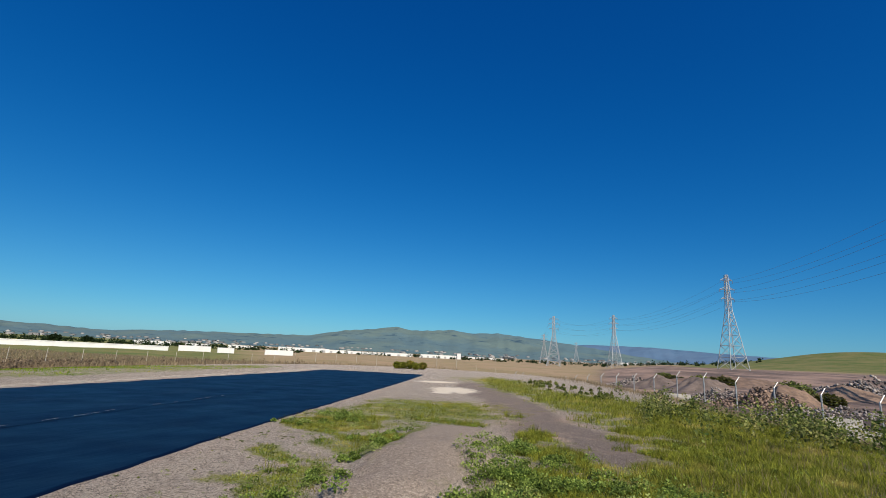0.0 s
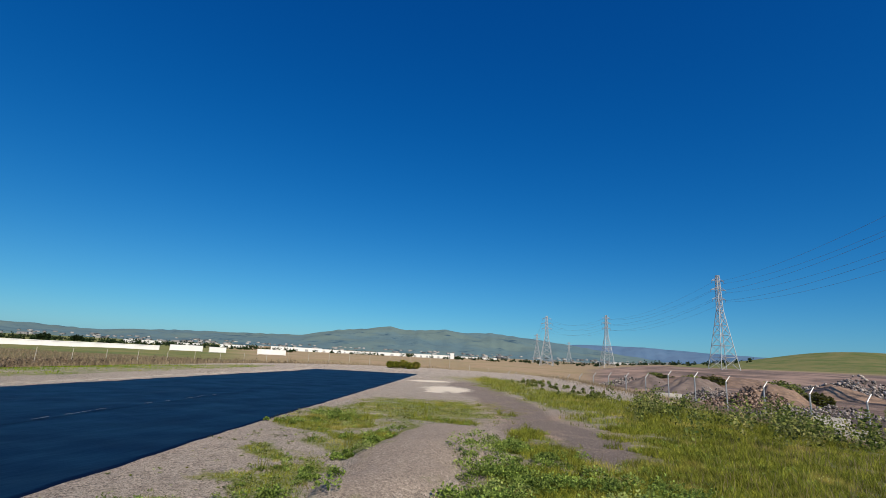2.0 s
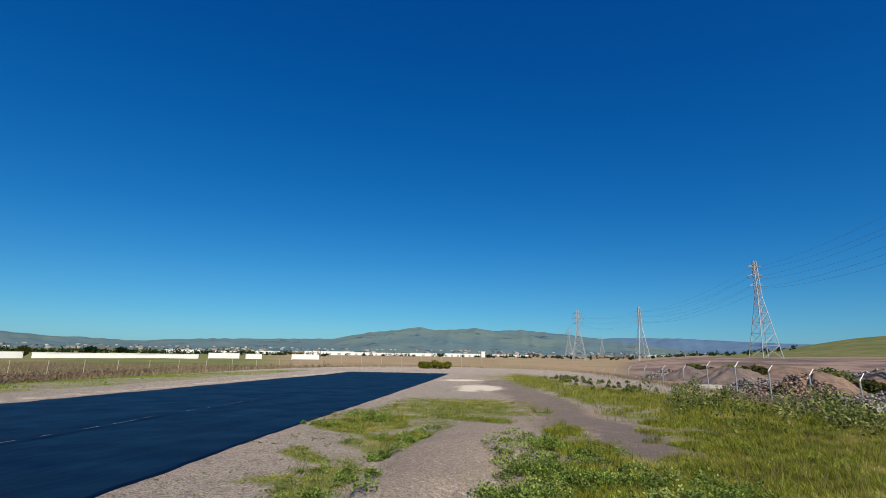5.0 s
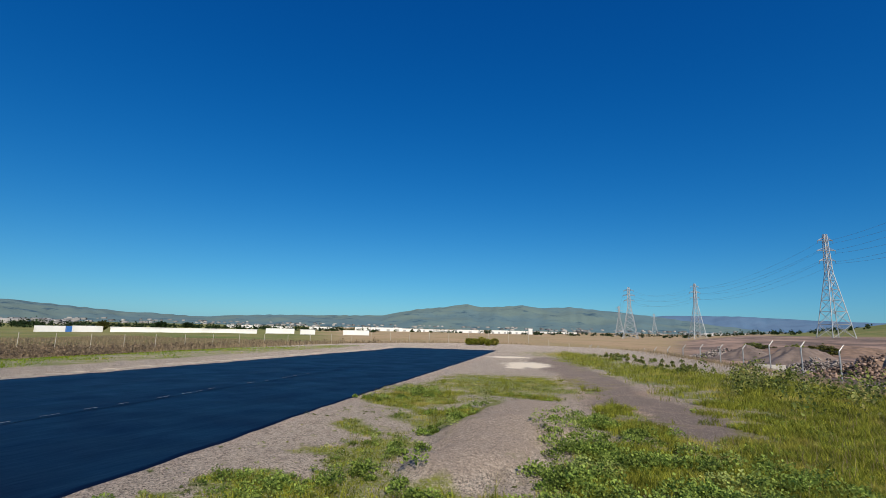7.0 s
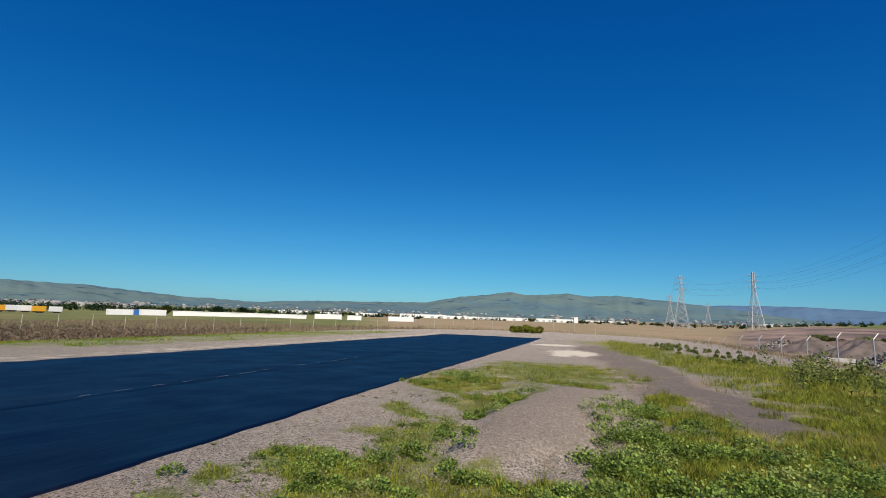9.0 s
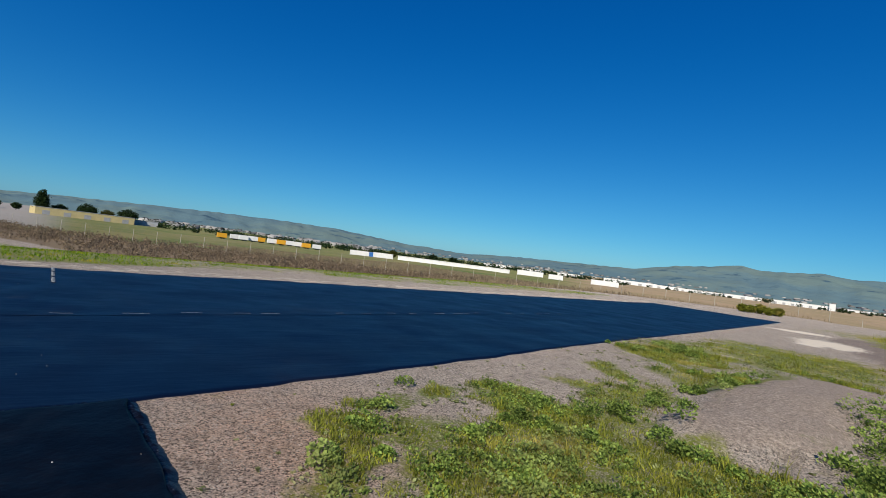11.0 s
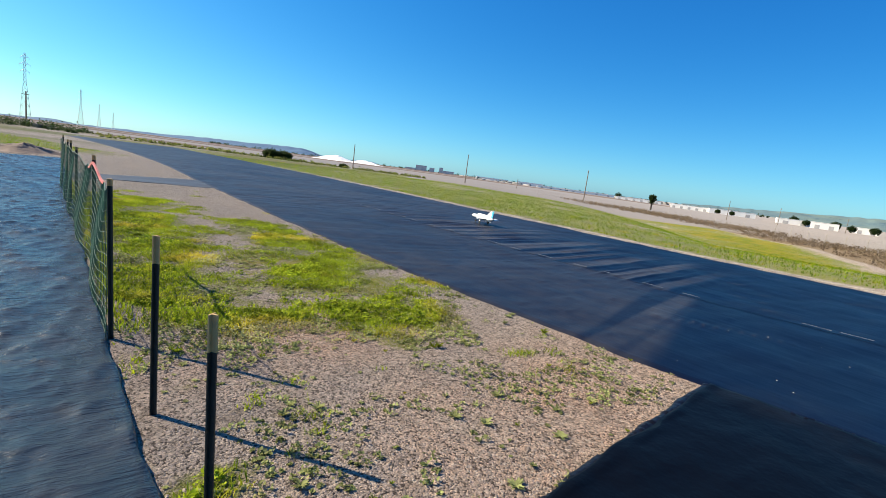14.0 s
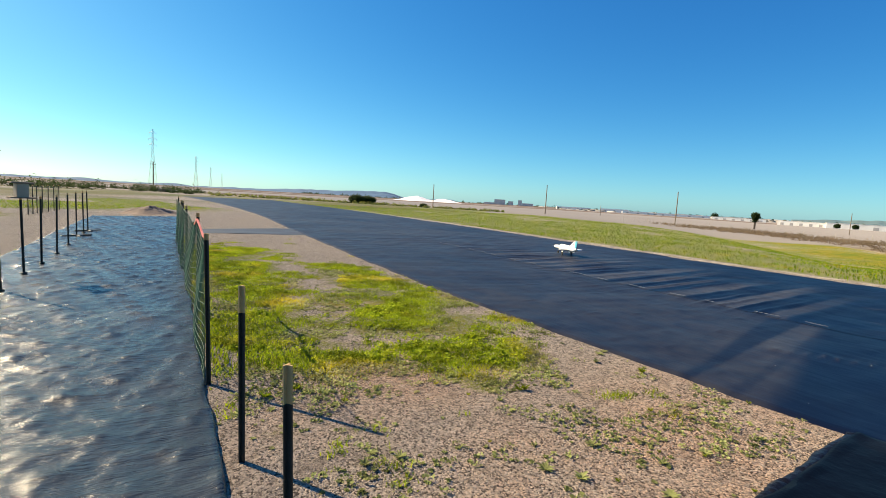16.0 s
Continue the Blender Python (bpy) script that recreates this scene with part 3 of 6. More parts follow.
def patch(name, label, corners, lift, material, parent, lumps, n=70, hem=0.0):
    """A four-cornered cloth (corners in order), with an optional rolled hem on its long sides."""
    c = [np.array(p, float) for p in corners]
    u, v = np.meshgrid(np.linspace(0, 1, n), np.linspace(0, 1, n))
    p = (c[0] * (1 - u[..., None]) + c[1] * u[..., None]) * (1 - v[..., None]) + (c[3] * (1 - u[..., None]) + c[2] * u[..., None]) * v[..., None]
    wave = 0.03 * fluff(u * 9, v * 9, 0.8, 2) * ((v < 0.02) | (v > 0.98))
    x, y = p[..., 0] + wave, p[..., 1] + wave
    z = height(x, y) + lift + lumps * (0.6 * fluff(x, y, 0.5, 1) + 0.4 * fluff(x, y, 0.17, 5))
    edge = np.minimum(v, 1 - v) * np.linalg.norm(c[3] - c[0])
    z = z + hem * np.exp(-(((edge - 0.05) / 0.035) ** 2)) * (0.7 + 0.6 * fluff(x * 2, y * 2, 0.25, 3))
    rim = (u == 0) | (u == 1) | (v == 0) | (v == 1)
    z = np.where(rim, height(x, y) - 0.03, z)
    vv = np.stack([x, y, z], -1).reshape(-1, 3)
    i, j = np.meshgrid(np.arange(n - 1), np.arange(n - 1), indexing="ij")
    f = np.stack([i * n + j, i * n + j + 1, (i + 1) * n + j + 1, (i + 1) * n + j], -1).reshape(-1, 4)
    e1, e2 = c[1] - c[0], c[3] - c[0]
    if e1[0] * e2[1] - e1[1] * e2[0] < 0:
        f = f[:, ::-1]
    ob = new(name, sheet(name, vv, f, material))
    if parent is not None:
        ob.parent = parent
    return tagged(ob, label)


ap = patch("apron_cloth", "black ground-cloth apron, rolled hems flecked with dust and painted glints", [(-4.9, -0.27), (-0.75, -1.12), (-0.55, 0.85), (-4.55, 1.66)], 0.034, M_APRON, None, 0.011, 120, 0.012)
tagged(ap, "", "ground cloth", "", "structure")
M_DUSTY = fabric_material("dusty cloth", (0.045, 0.048, 0.055), 0.5, (2, 2, 1, 0), 0.4, 0.3)
cp = patch("cross_cloth", "black ground-cloth strip joining walkway and runway", [(-5.6, -17.2), (-9.6, -15.6), (-10.9, -18.6), (-6.0, -18.6)], 0.014, M_DUSTY, None, 0.004, 50)
tagged(cp, "", "ground cloth", "", "structure")


def hem(a, b, parent, seed):
    """A crumpled fold along one side of the apron, its dust and glints painted as flecks."""
    rr = random.Random(seed)
    a, b = Vector((*a, 0)), Vector((*b, 0))
    n = int((b - a).length / 0.022)
    side = Vector((-(b - a).y, (b - a).x, 0)).normalized()
    bm = bmesh.new()
    rows = []
    for i in range(n + 1):
        p = a.lerp(b, i / n) + side * (0.010 * math.sin(i * 0.17 + seed) + 0.006 * math.sin(i * 0.41) + rr.uniform(-0.005, 0.005))
        z = float(height(p.x, p.y))
        lift = 0.014 + 0.008 * max(0, math.sin(i * 0.21 + seed)) + rr.uniform(-0.005, 0.006)
        rows.append([bm.verts.new((p + side * o).to_tuple()[:2] + (z + h,)) for o, h in ((-0.065, -0.02), (-0.04, lift * 0.75), (rr.uniform(-0.015, 0.015), lift + rr.uniform(0.002, 0.018)), (0.035, lift * 0.8), (0.065, 0.0))])
    for r, q in zip(rows, rows[1:]):
        for j in range(4):
            bm.faces.new((r[j], r[j + 1], q[j + 1], q[j]))
    bmesh.ops.recalc_face_normals(bm, faces=bm.faces)
    return part("hem", bm, M_HEM, parent, "crumpled hem flecked with dust and painted glints", True)


k = Nodes("crumpled hem cloth")
# pale flecks: dust, plus crease glints painted into the hem colour
M_HEM = k.done(k.mix(k.ramp(k.noise(24, 5, 0.75), 0.63, 0.70), (0.003, 0.003, 0.005), (0.16, 0.15, 0.145)), 0.42, k.bump(k.noise(60, 4), 0.004), 0.0, 0.3)
hem((-4.85, -0.27), (-0.85, -1.09), ap, 1)
hem((-4.55, 1.66), (-0.6, 0.86), ap, 4)
hem((-4.85, -0.3), (-4.55, 1.66), ap, 7)
walk_w = curve_through([(1.5, -0.62), (-1.0, -0.9), (-2.4, -1.24), (-3.2, -1.47), (-5.65, -2.2), (-11.7, -4.1), (-26.3, -8.5)])
walk_e = curve_through([(1.5, 3.2), (-2.4, 2.2), (-8.7, 0.05), (-12.2, -1.0), (-16.3, -2.15), (-25.6, -4.8)])


def walk_lumps(x, y, u):
    s = 0.28 * x + 0.96 * y
    bubbles = np.maximum(0, fluff(x, y * 1.6, 0.42, 2)) ** 2 * 0.008 + np.maximum(0, fluff(x, y * 1.2, 0.15, 6)) ** 2 * 0.020 + np.maximum(0, fluff(x, y * 1.4, 0.075, 9)) ** 2 * 0.010
    pulls = np.maximum(0, np.sin(s * 26 + 2.0 * fluff(x, y, 0.8, 3))) ** 2 * 0.004
    return bubbles + pulls + 0.004 * fluff(x, y, 0.09, 4)


wk = cloth("walkway_cloth", "glossy rumpled black ground-cloth walkway", walk_w, walk_e, -25.6, 1.5, 0.03, M_MAT, None, walk_lumps, 120, 760)
tagged(wk, "", "ground cloth", "", "structure")

# chalked dashes along the main seam and one cross stroke
for i in range(46):
    y0 = -12 + i * 0.62 + 0.25 * math.sin(i * 5.1)
    long = 0.16 + 0.22 * abs(math.sin(i * 2.3))
    if math.sin(i * 1.9) < -0.75:
        continue
    k = 0.372
    bm = bmesh.new()
    for s in range(5):
        ya, yb = y0 + long * s / 5, y0 + long * (s + 0.86) / 5
        xa, xb = float(lane(k)(ya)), float(lane(k)(yb))
        w = 0.004 + 0.005 * abs(math.sin(i + s * 1.7))
        za = float(height(xa, ya)) + 0.046
        vs = [bm.verts.new((xx, yy, za + dz)) for dz in (0.0, 0.003) for xx, yy in ((xa - w, ya), (xa + w, ya), (xb + w, yb), (xb - w, yb))]
        for q in ((4, 5, 6, 7), (0, 1, 5, 4), (1, 2, 6, 5), (2, 3, 7, 6), (3, 0, 4, 7)):
            bm.faces.new([vs[n] for n in q])
    part("chalk_dash", bm, M_CHALK, runway)
bm = bmesh.new()
for s in range(14):
    if s in (4, 9):
        continue
    a, b = Vector((-12.2, 2.93, 0.05)), Vector((-15.2, 3.62, 0.05))
    p = a.lerp(b, s / 14)
    box(bm, p.x - 0.15, p.x + 0.02, p.y - 0.016, p.y + 0.018, 0.035, 0.05 + 0.002 * (s % 2))
part("chalk_stroke", bm, M_CHALK, runway)

# bits of litter and pale seed on the apron
rng = random.Random(5)
M_LITTER = plain("pale litter", (0.5, 0.48, 0.44), (0.35, 0.33, 0.3), 20, 0.8)
lit_v, lit_f = [], []
for i in range(40):
    x, y = rng.uniform(-7.5, -1.2), rng.uniform(-1.0, 1.6)
    if i > 26:
        x, y = rng.uniform(-14, -5), rng.uniform(-6, 8)
    s = rng.uniform(0.003, 0.008)
    z = float(height(x, y)) + 0.042
    n = len(lit_v)
    for dx, dy, dz in ((-1, -0.6, 0), (1, -0.8, 0), (0.8, 0.9, 0), (-0.9, 0.7, 0), (0.1, 0, 0.9)):
        lit_v.append((x + dx * s, y + dy * s, z + dz * s))
    lit_f += [(n, n + 1, n + 4), (n + 1, n + 2, n + 4), (n + 2, n + 3, n + 4), (n + 3, n, n + 4)]
tagged(new("litter", sheet("litter", lit_v, lit_f, M_LITTER, False)), "tiny pale scraps lying on black cloth", "litter", "", "stuff")


def t_post(at, tall, tip, lean=(0.0, 0.0), label="dark steel T-post with a tan painted tip", group="fence posts"):
    """A studded steel T-post with a painted top."""
    z = float(height(*at))
    ob = thing("fence_post", label, "fence post", group, "", (at[0], at[1], z - 0.02))
    ob.matrix_world = pose(at[0], at[1], z - 0.02, lean[0], lean[1], 18)
    bm = bmesh.new()
    top = tall - tip
    box(bm, -0.017, 0.017, -0.003, 0.003, -0.25, top)
    box(bm, -0.003, 0.003, 0.003, 0.027, -0.25, top)
    for i in range(int(top / 0.055)):
        zz = 0.06 + i * 0.055
        if zz < top - 0.02:
            box(bm, -0.006, 0.006, -0.012, -0.004, zz, zz + 0.016)
    part("shaft", bm, M_POST, ob)
    bm = bmesh.new()
    box(bm, -0.0175, 0.0175, -0.0035, 0.0035, top, tall)
    box(bm, -0.0035, 0.0035, 0.0035, 0.0275, top, tall)
    for i in range(int(tip / 0.055)):
        box(bm, -0.006, 0.006, -0.0125, -0.0045, top + 0.015 + i * 0.055, top + 0.031 + i * 0.055)
    part("painted_tip", bm, M_TIP, ob, "tan painted tip")
    return ob


t_post((-1.20, -1.81), 0.93, 0.15, (1.0, 1.0), "dark steel T-post with a tan tip beside the apron")
t_post((-1.44, -2.78), 1.04, 0.15, (0.5, 0.5))
NET = [(-1.72, -4.02), (-2.45, -6.3), (-3.2, -9.0), (-3.75, -10.9), (-4.35, -12.9), (-5.0, -15.2)]
for i, p in enumerate(NET):
    t_post(p, 1.22 + 0.03 * (i % 2), 0.05, (0.0, 1.5 - i * 0.5), "dark steel T-post holding green net fencing")


def net_fence(name, label, line, tall, cell, sag, tape):
    """Plastic net between posts: crossing strands with a slack, uneven top."""
    ob = thing(name, label, "net fence")
    verts, faces = [], []

    def strand(pts, r):
        n0 = len(verts)
        for p in pts:
            for q in ((r, 0, -r * 0.6), (-r, 0.0, -r * 0.6), (0, r, r)):
                verts.append((p[0] + q[0], p[1] + q[1], p[2] + q[2]))
        for k in range(len(pts) - 1):
            for j in range(3):
                a, b = n0 + k * 3 + j, n0 + k * 3 + (j + 1) % 3
                faces.append((a, b, b + 3, a + 3))

    line = [Vector((*p, 0)) for p in line]
    seg = [(b - a).length for a, b in zip(line, line[1:])]
    total = sum(seg)

    def at(s, h):
        k = 0
        while k < len(seg) - 1 and s > seg[k]:
            s -= seg[k]
            k += 1
        u = min(1, s / seg[k])
        p = line[k].lerp(line[k + 1], u)
        side = Vector((-(line[k + 1] - line[k]).y, (line[k + 1] - line[k]).x, 0)).normalized()
        slack = math.sin(u * math.pi)
        hh = h * (tall - sag * slack) + 0.02 * math.sin(s * 5 + h * 3)
        p = p + side * (0.05 * slack * math.sin(h * 3.0 + s) + 0.03)
        return (p.x, p.y, float(height(p.x, p.y)) + 0.02 + hh)

    nl, nh = int(total / cell), int(tall / cell)
    for j in range(nh + 1):
        strand([at(total * i / nl, j / nh) for i in range(nl + 1)], 0.003 if 0 < j < nh else 0.005)
    for i in range(nl + 1):
        strand([at(total * i / nl, j / nh) for j in range(nh + 1)], 0.003)
    me = sheet("net", verts, faces, M_NET, False)
    net = new("net", me)
    net.parent = ob
    if tape:
        bm = bmesh.new()
        s0, s1, n = tape[0], tape[1], 18
        ring = []
        for i in range(n + 1):
            s = s0 + (s1 - s0) * i / n
            p = Vector(at(s, 1.0))
            ring.append([bm.verts.new(p + Vector((0.012, 0.005, d))) for d in (-0.012, 0.010)] + [bm.verts.new(p + Vector((-0.010, -0.004, d))) for d in (0.010, -0.012)])
        for a, b in zip(ring, ring[1:]):
            for j in range(4):
                bm.faces.new((a[j], a[(j + 1) % 4], b[(j + 1) % 4], b[j]))
        part("tape", bm, M_RED, ob, "faded red tape along the top")
    return ob


net_fence("net_fence", "sagging green plastic net fence on steel posts", NET, 1.12, 0.085, 0.10, (1.2, 2.9))
net_fence("net_fence", "green plastic net fence far down the field", [(-2.75, -25.9), (-3.4, -27.6), (-4.3, -30.0)], 1.15, 0.12, 0.05, None)
for p in [(-2.75, -25.9), (-2.95, -26.4), (-3.15, -27.0), (-3.4, -27.6), (-3.7, -28.4), (-4.0, -29.2), (-4.3, -30.0)]:
    t_post(p, 1.25, 0.05, (0, 0), "dark steel T-post holding far green netting", "far fence posts")

STANDS = [(-0.81, -8.61), (-1.16, -9.9), (-1.5, -11.06), (-1.89, -12.41), (-2.29, -13.89), (-2.8, -16.15), (-3.07, -16.85), (-3.3, -17.6)]
for i, p in enumerate(STANDS):
    ob = t_post(p, 1.24, 0.04, (0.6 * math.sin(i * 2), 0.8 * math.cos(i)), "slim dark post standing on the cloth walkway", "walkway posts")
    bm = bmesh.new()
    wide = 0.36 if i in (5, 7) else 0.035
    box(bm, -wide, wide, -0.034, 0.034, 0.055, 0.085, None, 0.008)
    box(bm, -0.034, 0.034, -wide * 0.6, wide * 0.6, 0.056, 0.08, None, 0.008)
    part("foot", bm, M_POST, ob, "flat steel foot")

# a small board box on one of the walkway posts
bx = thing("post_box", "small grey board box with flat roof on a post", "box", "", "", (-1.16, -9.9, float(height(-1.16, -9.9)) + 1.205), 10)
bm = bmesh.new()
box(bm, -0.15, 0.15, -0.1, 0.1, 0.0, 0.022, None, 0.004)
part("floor", bm, M_WOOD, bx)
bm = bmesh.new()
box(bm, -0.075, 0.075, -0.075, 0.075, 0.022, 0.225, None, 0.005)
part("body", bm, M_GREYBOX, bx)
bm = bmesh.new()
box(bm, -0.14, 0.14, -0.1, 0.1, 0.225, 0.25, None, 0.004)
part("roof", bm, M_WOOD, bx, "flat timber roof")
bm = bmesh.new()
box(bm, -0.05, 0.05, -0.02, 0.02, 0.0, 0.14, pose(0.0, -0.12, 0.022, 20))
part("tag", bm, M_CHALK, bx, "pale paper tag")

# ---- model jet on the runway ----
M_WHITE = plain("white model paint", (0.78, 0.78, 0.77), (0.70, 0.70, 0.70), 7, 0.4, bump=0.0003)
M_BLUE = plain("sky blue model paint", (0.06, 0.40, 0.56), (0.08, 0.45, 0.60), 7, 0.4, bump=0.0003)
M_STEEL = plain("bare metal", (0.35, 0.35, 0.36), (0.25, 0.25, 0.26), 9, 0.35, 0.9)
M_TYRE = plain("black rubber", (0.015, 0.015, 0.015), (0.025, 0.025, 0.025), 20, 0.8)
M_MARK = plain("dark red marking", (0.25, 0.03, 0.03), (0.3, 0.05, 0.05), 20, 0.5)
_k = Nodes("canopy glass")
M_CANOPY = _k.done((0.04, 0.06, 0.08), 0.06, None, 0.0, 0.8)


def body_rings(bm, stations, n=20):
    """Loft of ellipses: (y along, half width, half height, centre z)."""
    rings = []
    for y, w, h, z in stations:
        rings.append([bm.verts.new((w * math.cos(i * math.tau / n), y, z + h * math.sin(i * math.tau / n))) for i in range(n)])
    for a, b in zip(rings, rings[1:]):
        for i in range(n):
            bm.faces.new((a[i], a[(i + 1) % n], b[(i + 1) % n], b[i]))
    bm.faces.new(rings[0][::-1])
    bm.faces.new(rings[-1])
    bmesh.ops.recalc_face_normals(bm, faces=bm.faces)


def plate(bm, outline, thick, axis="z", at=0.0):
    """A thin wing or fin with a sharpened rim, outline as plan points."""
    c = Vector((sum(p[0] for p in outline) / len(outline), sum(p[1] for p in outline) / len(outline)))
    lay = []
    for s, k in ((-1, 0.86), (0, 1.0), (1, 0.86)):
        row = []
        for p in outline:
            q = c + (Vector(p) - c) * k
            row.append(bm.verts.new((q.x, q.y, at + s * thick / 2) if axis == "z" else (at + s * thick / 2, q.x, q.y)))
        lay.append(row)
    n = len(outline)
    for a, b in zip(lay, lay[1:]):
        for i in range(n):
            bm.faces.new((a[i], a[(i + 1) % n], b[(i + 1) % n], b[i]))
    bm.faces.new(lay[0][::-1])
    bm.faces.new(lay[-1])
    bmesh.ops.recalc_face_normals(bm, faces=bm.faces)


def model_jet(at, heading):
    z = float(height(*at)) + 0.03
    ob = thing("model_jet", "white radio-controlled jet with blue fin on the runway", "model plane", "", "", (at[0], at[1], z), heading)
    bm = bmesh.new()
    body_rings(bm, [(-0.66, 0.040, 0.040, 0.205), (-0.64, 0.048, 0.048, 0.205), (-0.5, 0.062, 0.062, 0.205), (-0.3, 0.072, 0.075, 0.21), (-0.1, 0.078, 0.082, 0.213), (0.15, 0.082, 0.084, 0.213), (0.4, 0.075, 0.076, 0.21), (0.6, 0.06, 0.06, 0.205), (0.645, 0.052, 0.052, 0.205)])
    part("fuselage", bm, M_WHITE, ob, "", True)
    bm = bmesh.new()
    body_rings(bm, [(-0.74, 0.002, 0.002, 0.205), (-0.70, 0.018, 0.018, 0.205), (-0.655, 0.034, 0.034, 0.205)], 14)
    rod(bm, (0, -0.86, 0.195), (0, -0.70, 0.2), 0.004, 0.006)
    part("nose_cone", bm, M_STEEL, ob, "grey cone and probe", True)
    bm = bmesh.new()
    body_rings(bm, [(-0.45, 0.01, 0.004, 0.268), (-0.41, 0.032, 0.03, 0.27), (-0.34, 0.038, 0.045, 0.272), (-0.27, 0.036, 0.045, 0.275)], 14)
    part("canopy", bm, M_CANOPY, ob, "dark clear canopy", True)
    bm = bmesh.new()
    body_rings(bm, [(-0.27, 0.036, 0.045, 0.275), (-0.1, 0.03, 0.035, 0.285), (0.25, 0.024, 0.028, 0.285), (0.5, 0.012, 0.02, 0.265)], 12)
    part("spine", bm, M_WHITE, ob, "", True)
    for s in (-1, 1):
        bm = bmesh.new()
        plate(bm, [(s * 0.06, -0.22), (s * 0.42, 0.30), (s * 0.42, 0.36), (s * 0.06, 0.36)], 0.016, "z", 0.195)
        wing = part("wing", bm, M_WHITE, ob)
        bm = bmesh.new()
        body_rings(bm, [(-0.02, 0.004, 0.004, 0.16), (0.03, 0.016, 0.016, 0.16), (0.26, 0.016, 0.016, 0.16), (0.3, 0.008, 0.008, 0.16)], 10)
        bmesh.ops.translate(bm, verts=bm.verts, vec=(s * 0.22, 0, 0))
        box(bm, s * 0.22 - 0.004, s * 0.22 + 0.004, 0.05, 0.2, 0.17, 0.192)
        part("pod", bm, M_WHITE, wing, "slim white pod under the wing")
        bm = bmesh.new()
        plate(bm, [(s * 0.05, 0.48), (s * 0.22, 0.66), (s * 0.22, 0.71), (s * 0.05, 0.66)], 0.010, "z", 0.20)
        part("tailplane", bm, M_WHITE, ob)
        bm = bmesh.new()
        rod(bm, (s * 0.12, 0.12, 0.19), (s * 0.15, 0.12, 0.045), 0.008, 0.006, 8)
        leg = part("main_leg", bm, M_STEEL, ob)
        bm = bmesh.new()
        rod(bm, (s * 0.152, 0.12, 0.045), (s * 0.178, 0.12, 0.045), 0.045, 0.045, 18)
        part("tyre", bm, M_TYRE, leg, "small black tyre")
        bm = bmesh.new()
        plate(bm, [(0.0, 0.06), (0.11, 0.06), (0.10, 0.17), (0.01, 0.17)], 0.004, "x", s * 0.125)
        part("gear_door", bm, M_WHITE, leg)
    bm = bmesh.new()
    plate(bm, [(0.18, 0.26), (0.50, 0.47), (0.60, 0.475), (0.56, 0.26)], 0.014, "x")
    fin = part("fin", bm, M_WHITE, ob)
    bm = bmesh.new()
    plate(bm, [(0.545, 0.26), (0.585, 0.48), (0.70, 0.49), (0.655, 0.26)], 0.018, "x")
    part("rudder", bm, M_BLUE, fin, "bright blue rudder band")
    bm = bmesh.new()
    for s in (-1, 1):
        rod(bm, (s * 0.0072, 0.47, 0.37), (s * 0.0088, 0.47, 0.37), 0.022, 0.022, 5)
    part("fin_mark", bm, M_MARK, fin, "dark red mark")
    bm = bmesh.new()
    plate(bm, [(0.3, 0.15), (0.55, 0.10), (0.6, 0.15)], 0.01, "x")
    part("belly_fin", bm, M_WHITE, ob)
    bm = bmesh.new()
    rod(bm, (0, -0.42, 0.16), (0, -0.43, 0.035), 0.007, 0.006, 8)
    leg = part("nose_leg", bm, M_STEEL, ob)
    bm = bmesh.new()
    rod(bm, (-0.012, -0.43, 0.036), (0.012, -0.43, 0.036), 0.036, 0.036, 18)
    part("tyre", bm, M_TYRE, leg, "small black tyre")
    bm = bmesh.new()
    rod(bm, (0, 0.645, 0.205), (0, 0.675, 0.205), 0.046, 0.04, 18)
    part("nozzle", bm, M_STEEL, ob, "grey jet nozzle")
    return ob


model_jet((-14.2, -7.8), -31)


# ---- plants ----
M_GRASS = leafy("green grass blades", (0.088, 0.115, 0.015), (0.36, 0.36, 0.05), (0.42, 0.35, 0.09))
M_SUNGRASS = leafy("yellow green grass", (0.13, 0.20, 0.012), (0.36, 0.42, 0.03), (0.48, 0.41, 0.05))
M_VERGE = leafy("verge grass", (0.06, 0.14, 0.006), (0.25, 0.36, 0.012), (0.42, 0.34, 0.025))
M_PALE = leafy("pale small weeds", (0.13, 0.155, 0.05), (0.36, 0.385, 0.16), (0.40, 0.37, 0.18))
M_MALLOW = leafy("broad weed leaves", (0.055, 0.10, 0.018), (0.33, 0.42, 0.09), (0.40, 0.44, 0.14))
M_BANK = leafy("tall bank weeds", (0.045, 0.075, 0.018), (0.28, 0.31, 0.08), (0.38, 0.34, 0.13))
M_BROWN = leafy("dead brown weeds", (0.12, 0.09, 0.06), (0.29, 0.215, 0.14), (0.24, 0.18, 0.10), 0.8)
M_TAN = leafy("dry tan grass", (0.22, 0.17, 0.10), (0.36, 0.28, 0.17), (0.24, 0.18, 0.11), 0.8)
M_TREE = leafy("tree foliage", (0.018, 0.036, 0.012), (0.045, 0.075, 0.025), (0.05, 0.07, 0.03))
M_TREE2 = leafy("olive tree foliage", (0.05, 0.06, 0.012), (0.12, 0.12, 0.03), (0.13, 0.11, 0.03))
M_BARK = plain("bark", (0.09, 0.07, 0.055), (0.05, 0.04, 0.032), 6, 0.9)
prng = np.random.default_rng(11)


def scatter(count, x0, x1, y0, y1, keep):
    """Random plan points; keep(x, y) gives the chance that one stays."""
    x, y = prng.uniform(x0, x1, count), prng.uniform(y0, y1, count)
    k = prng.random(count) < keep(x, y)
    return x[k], y[k]


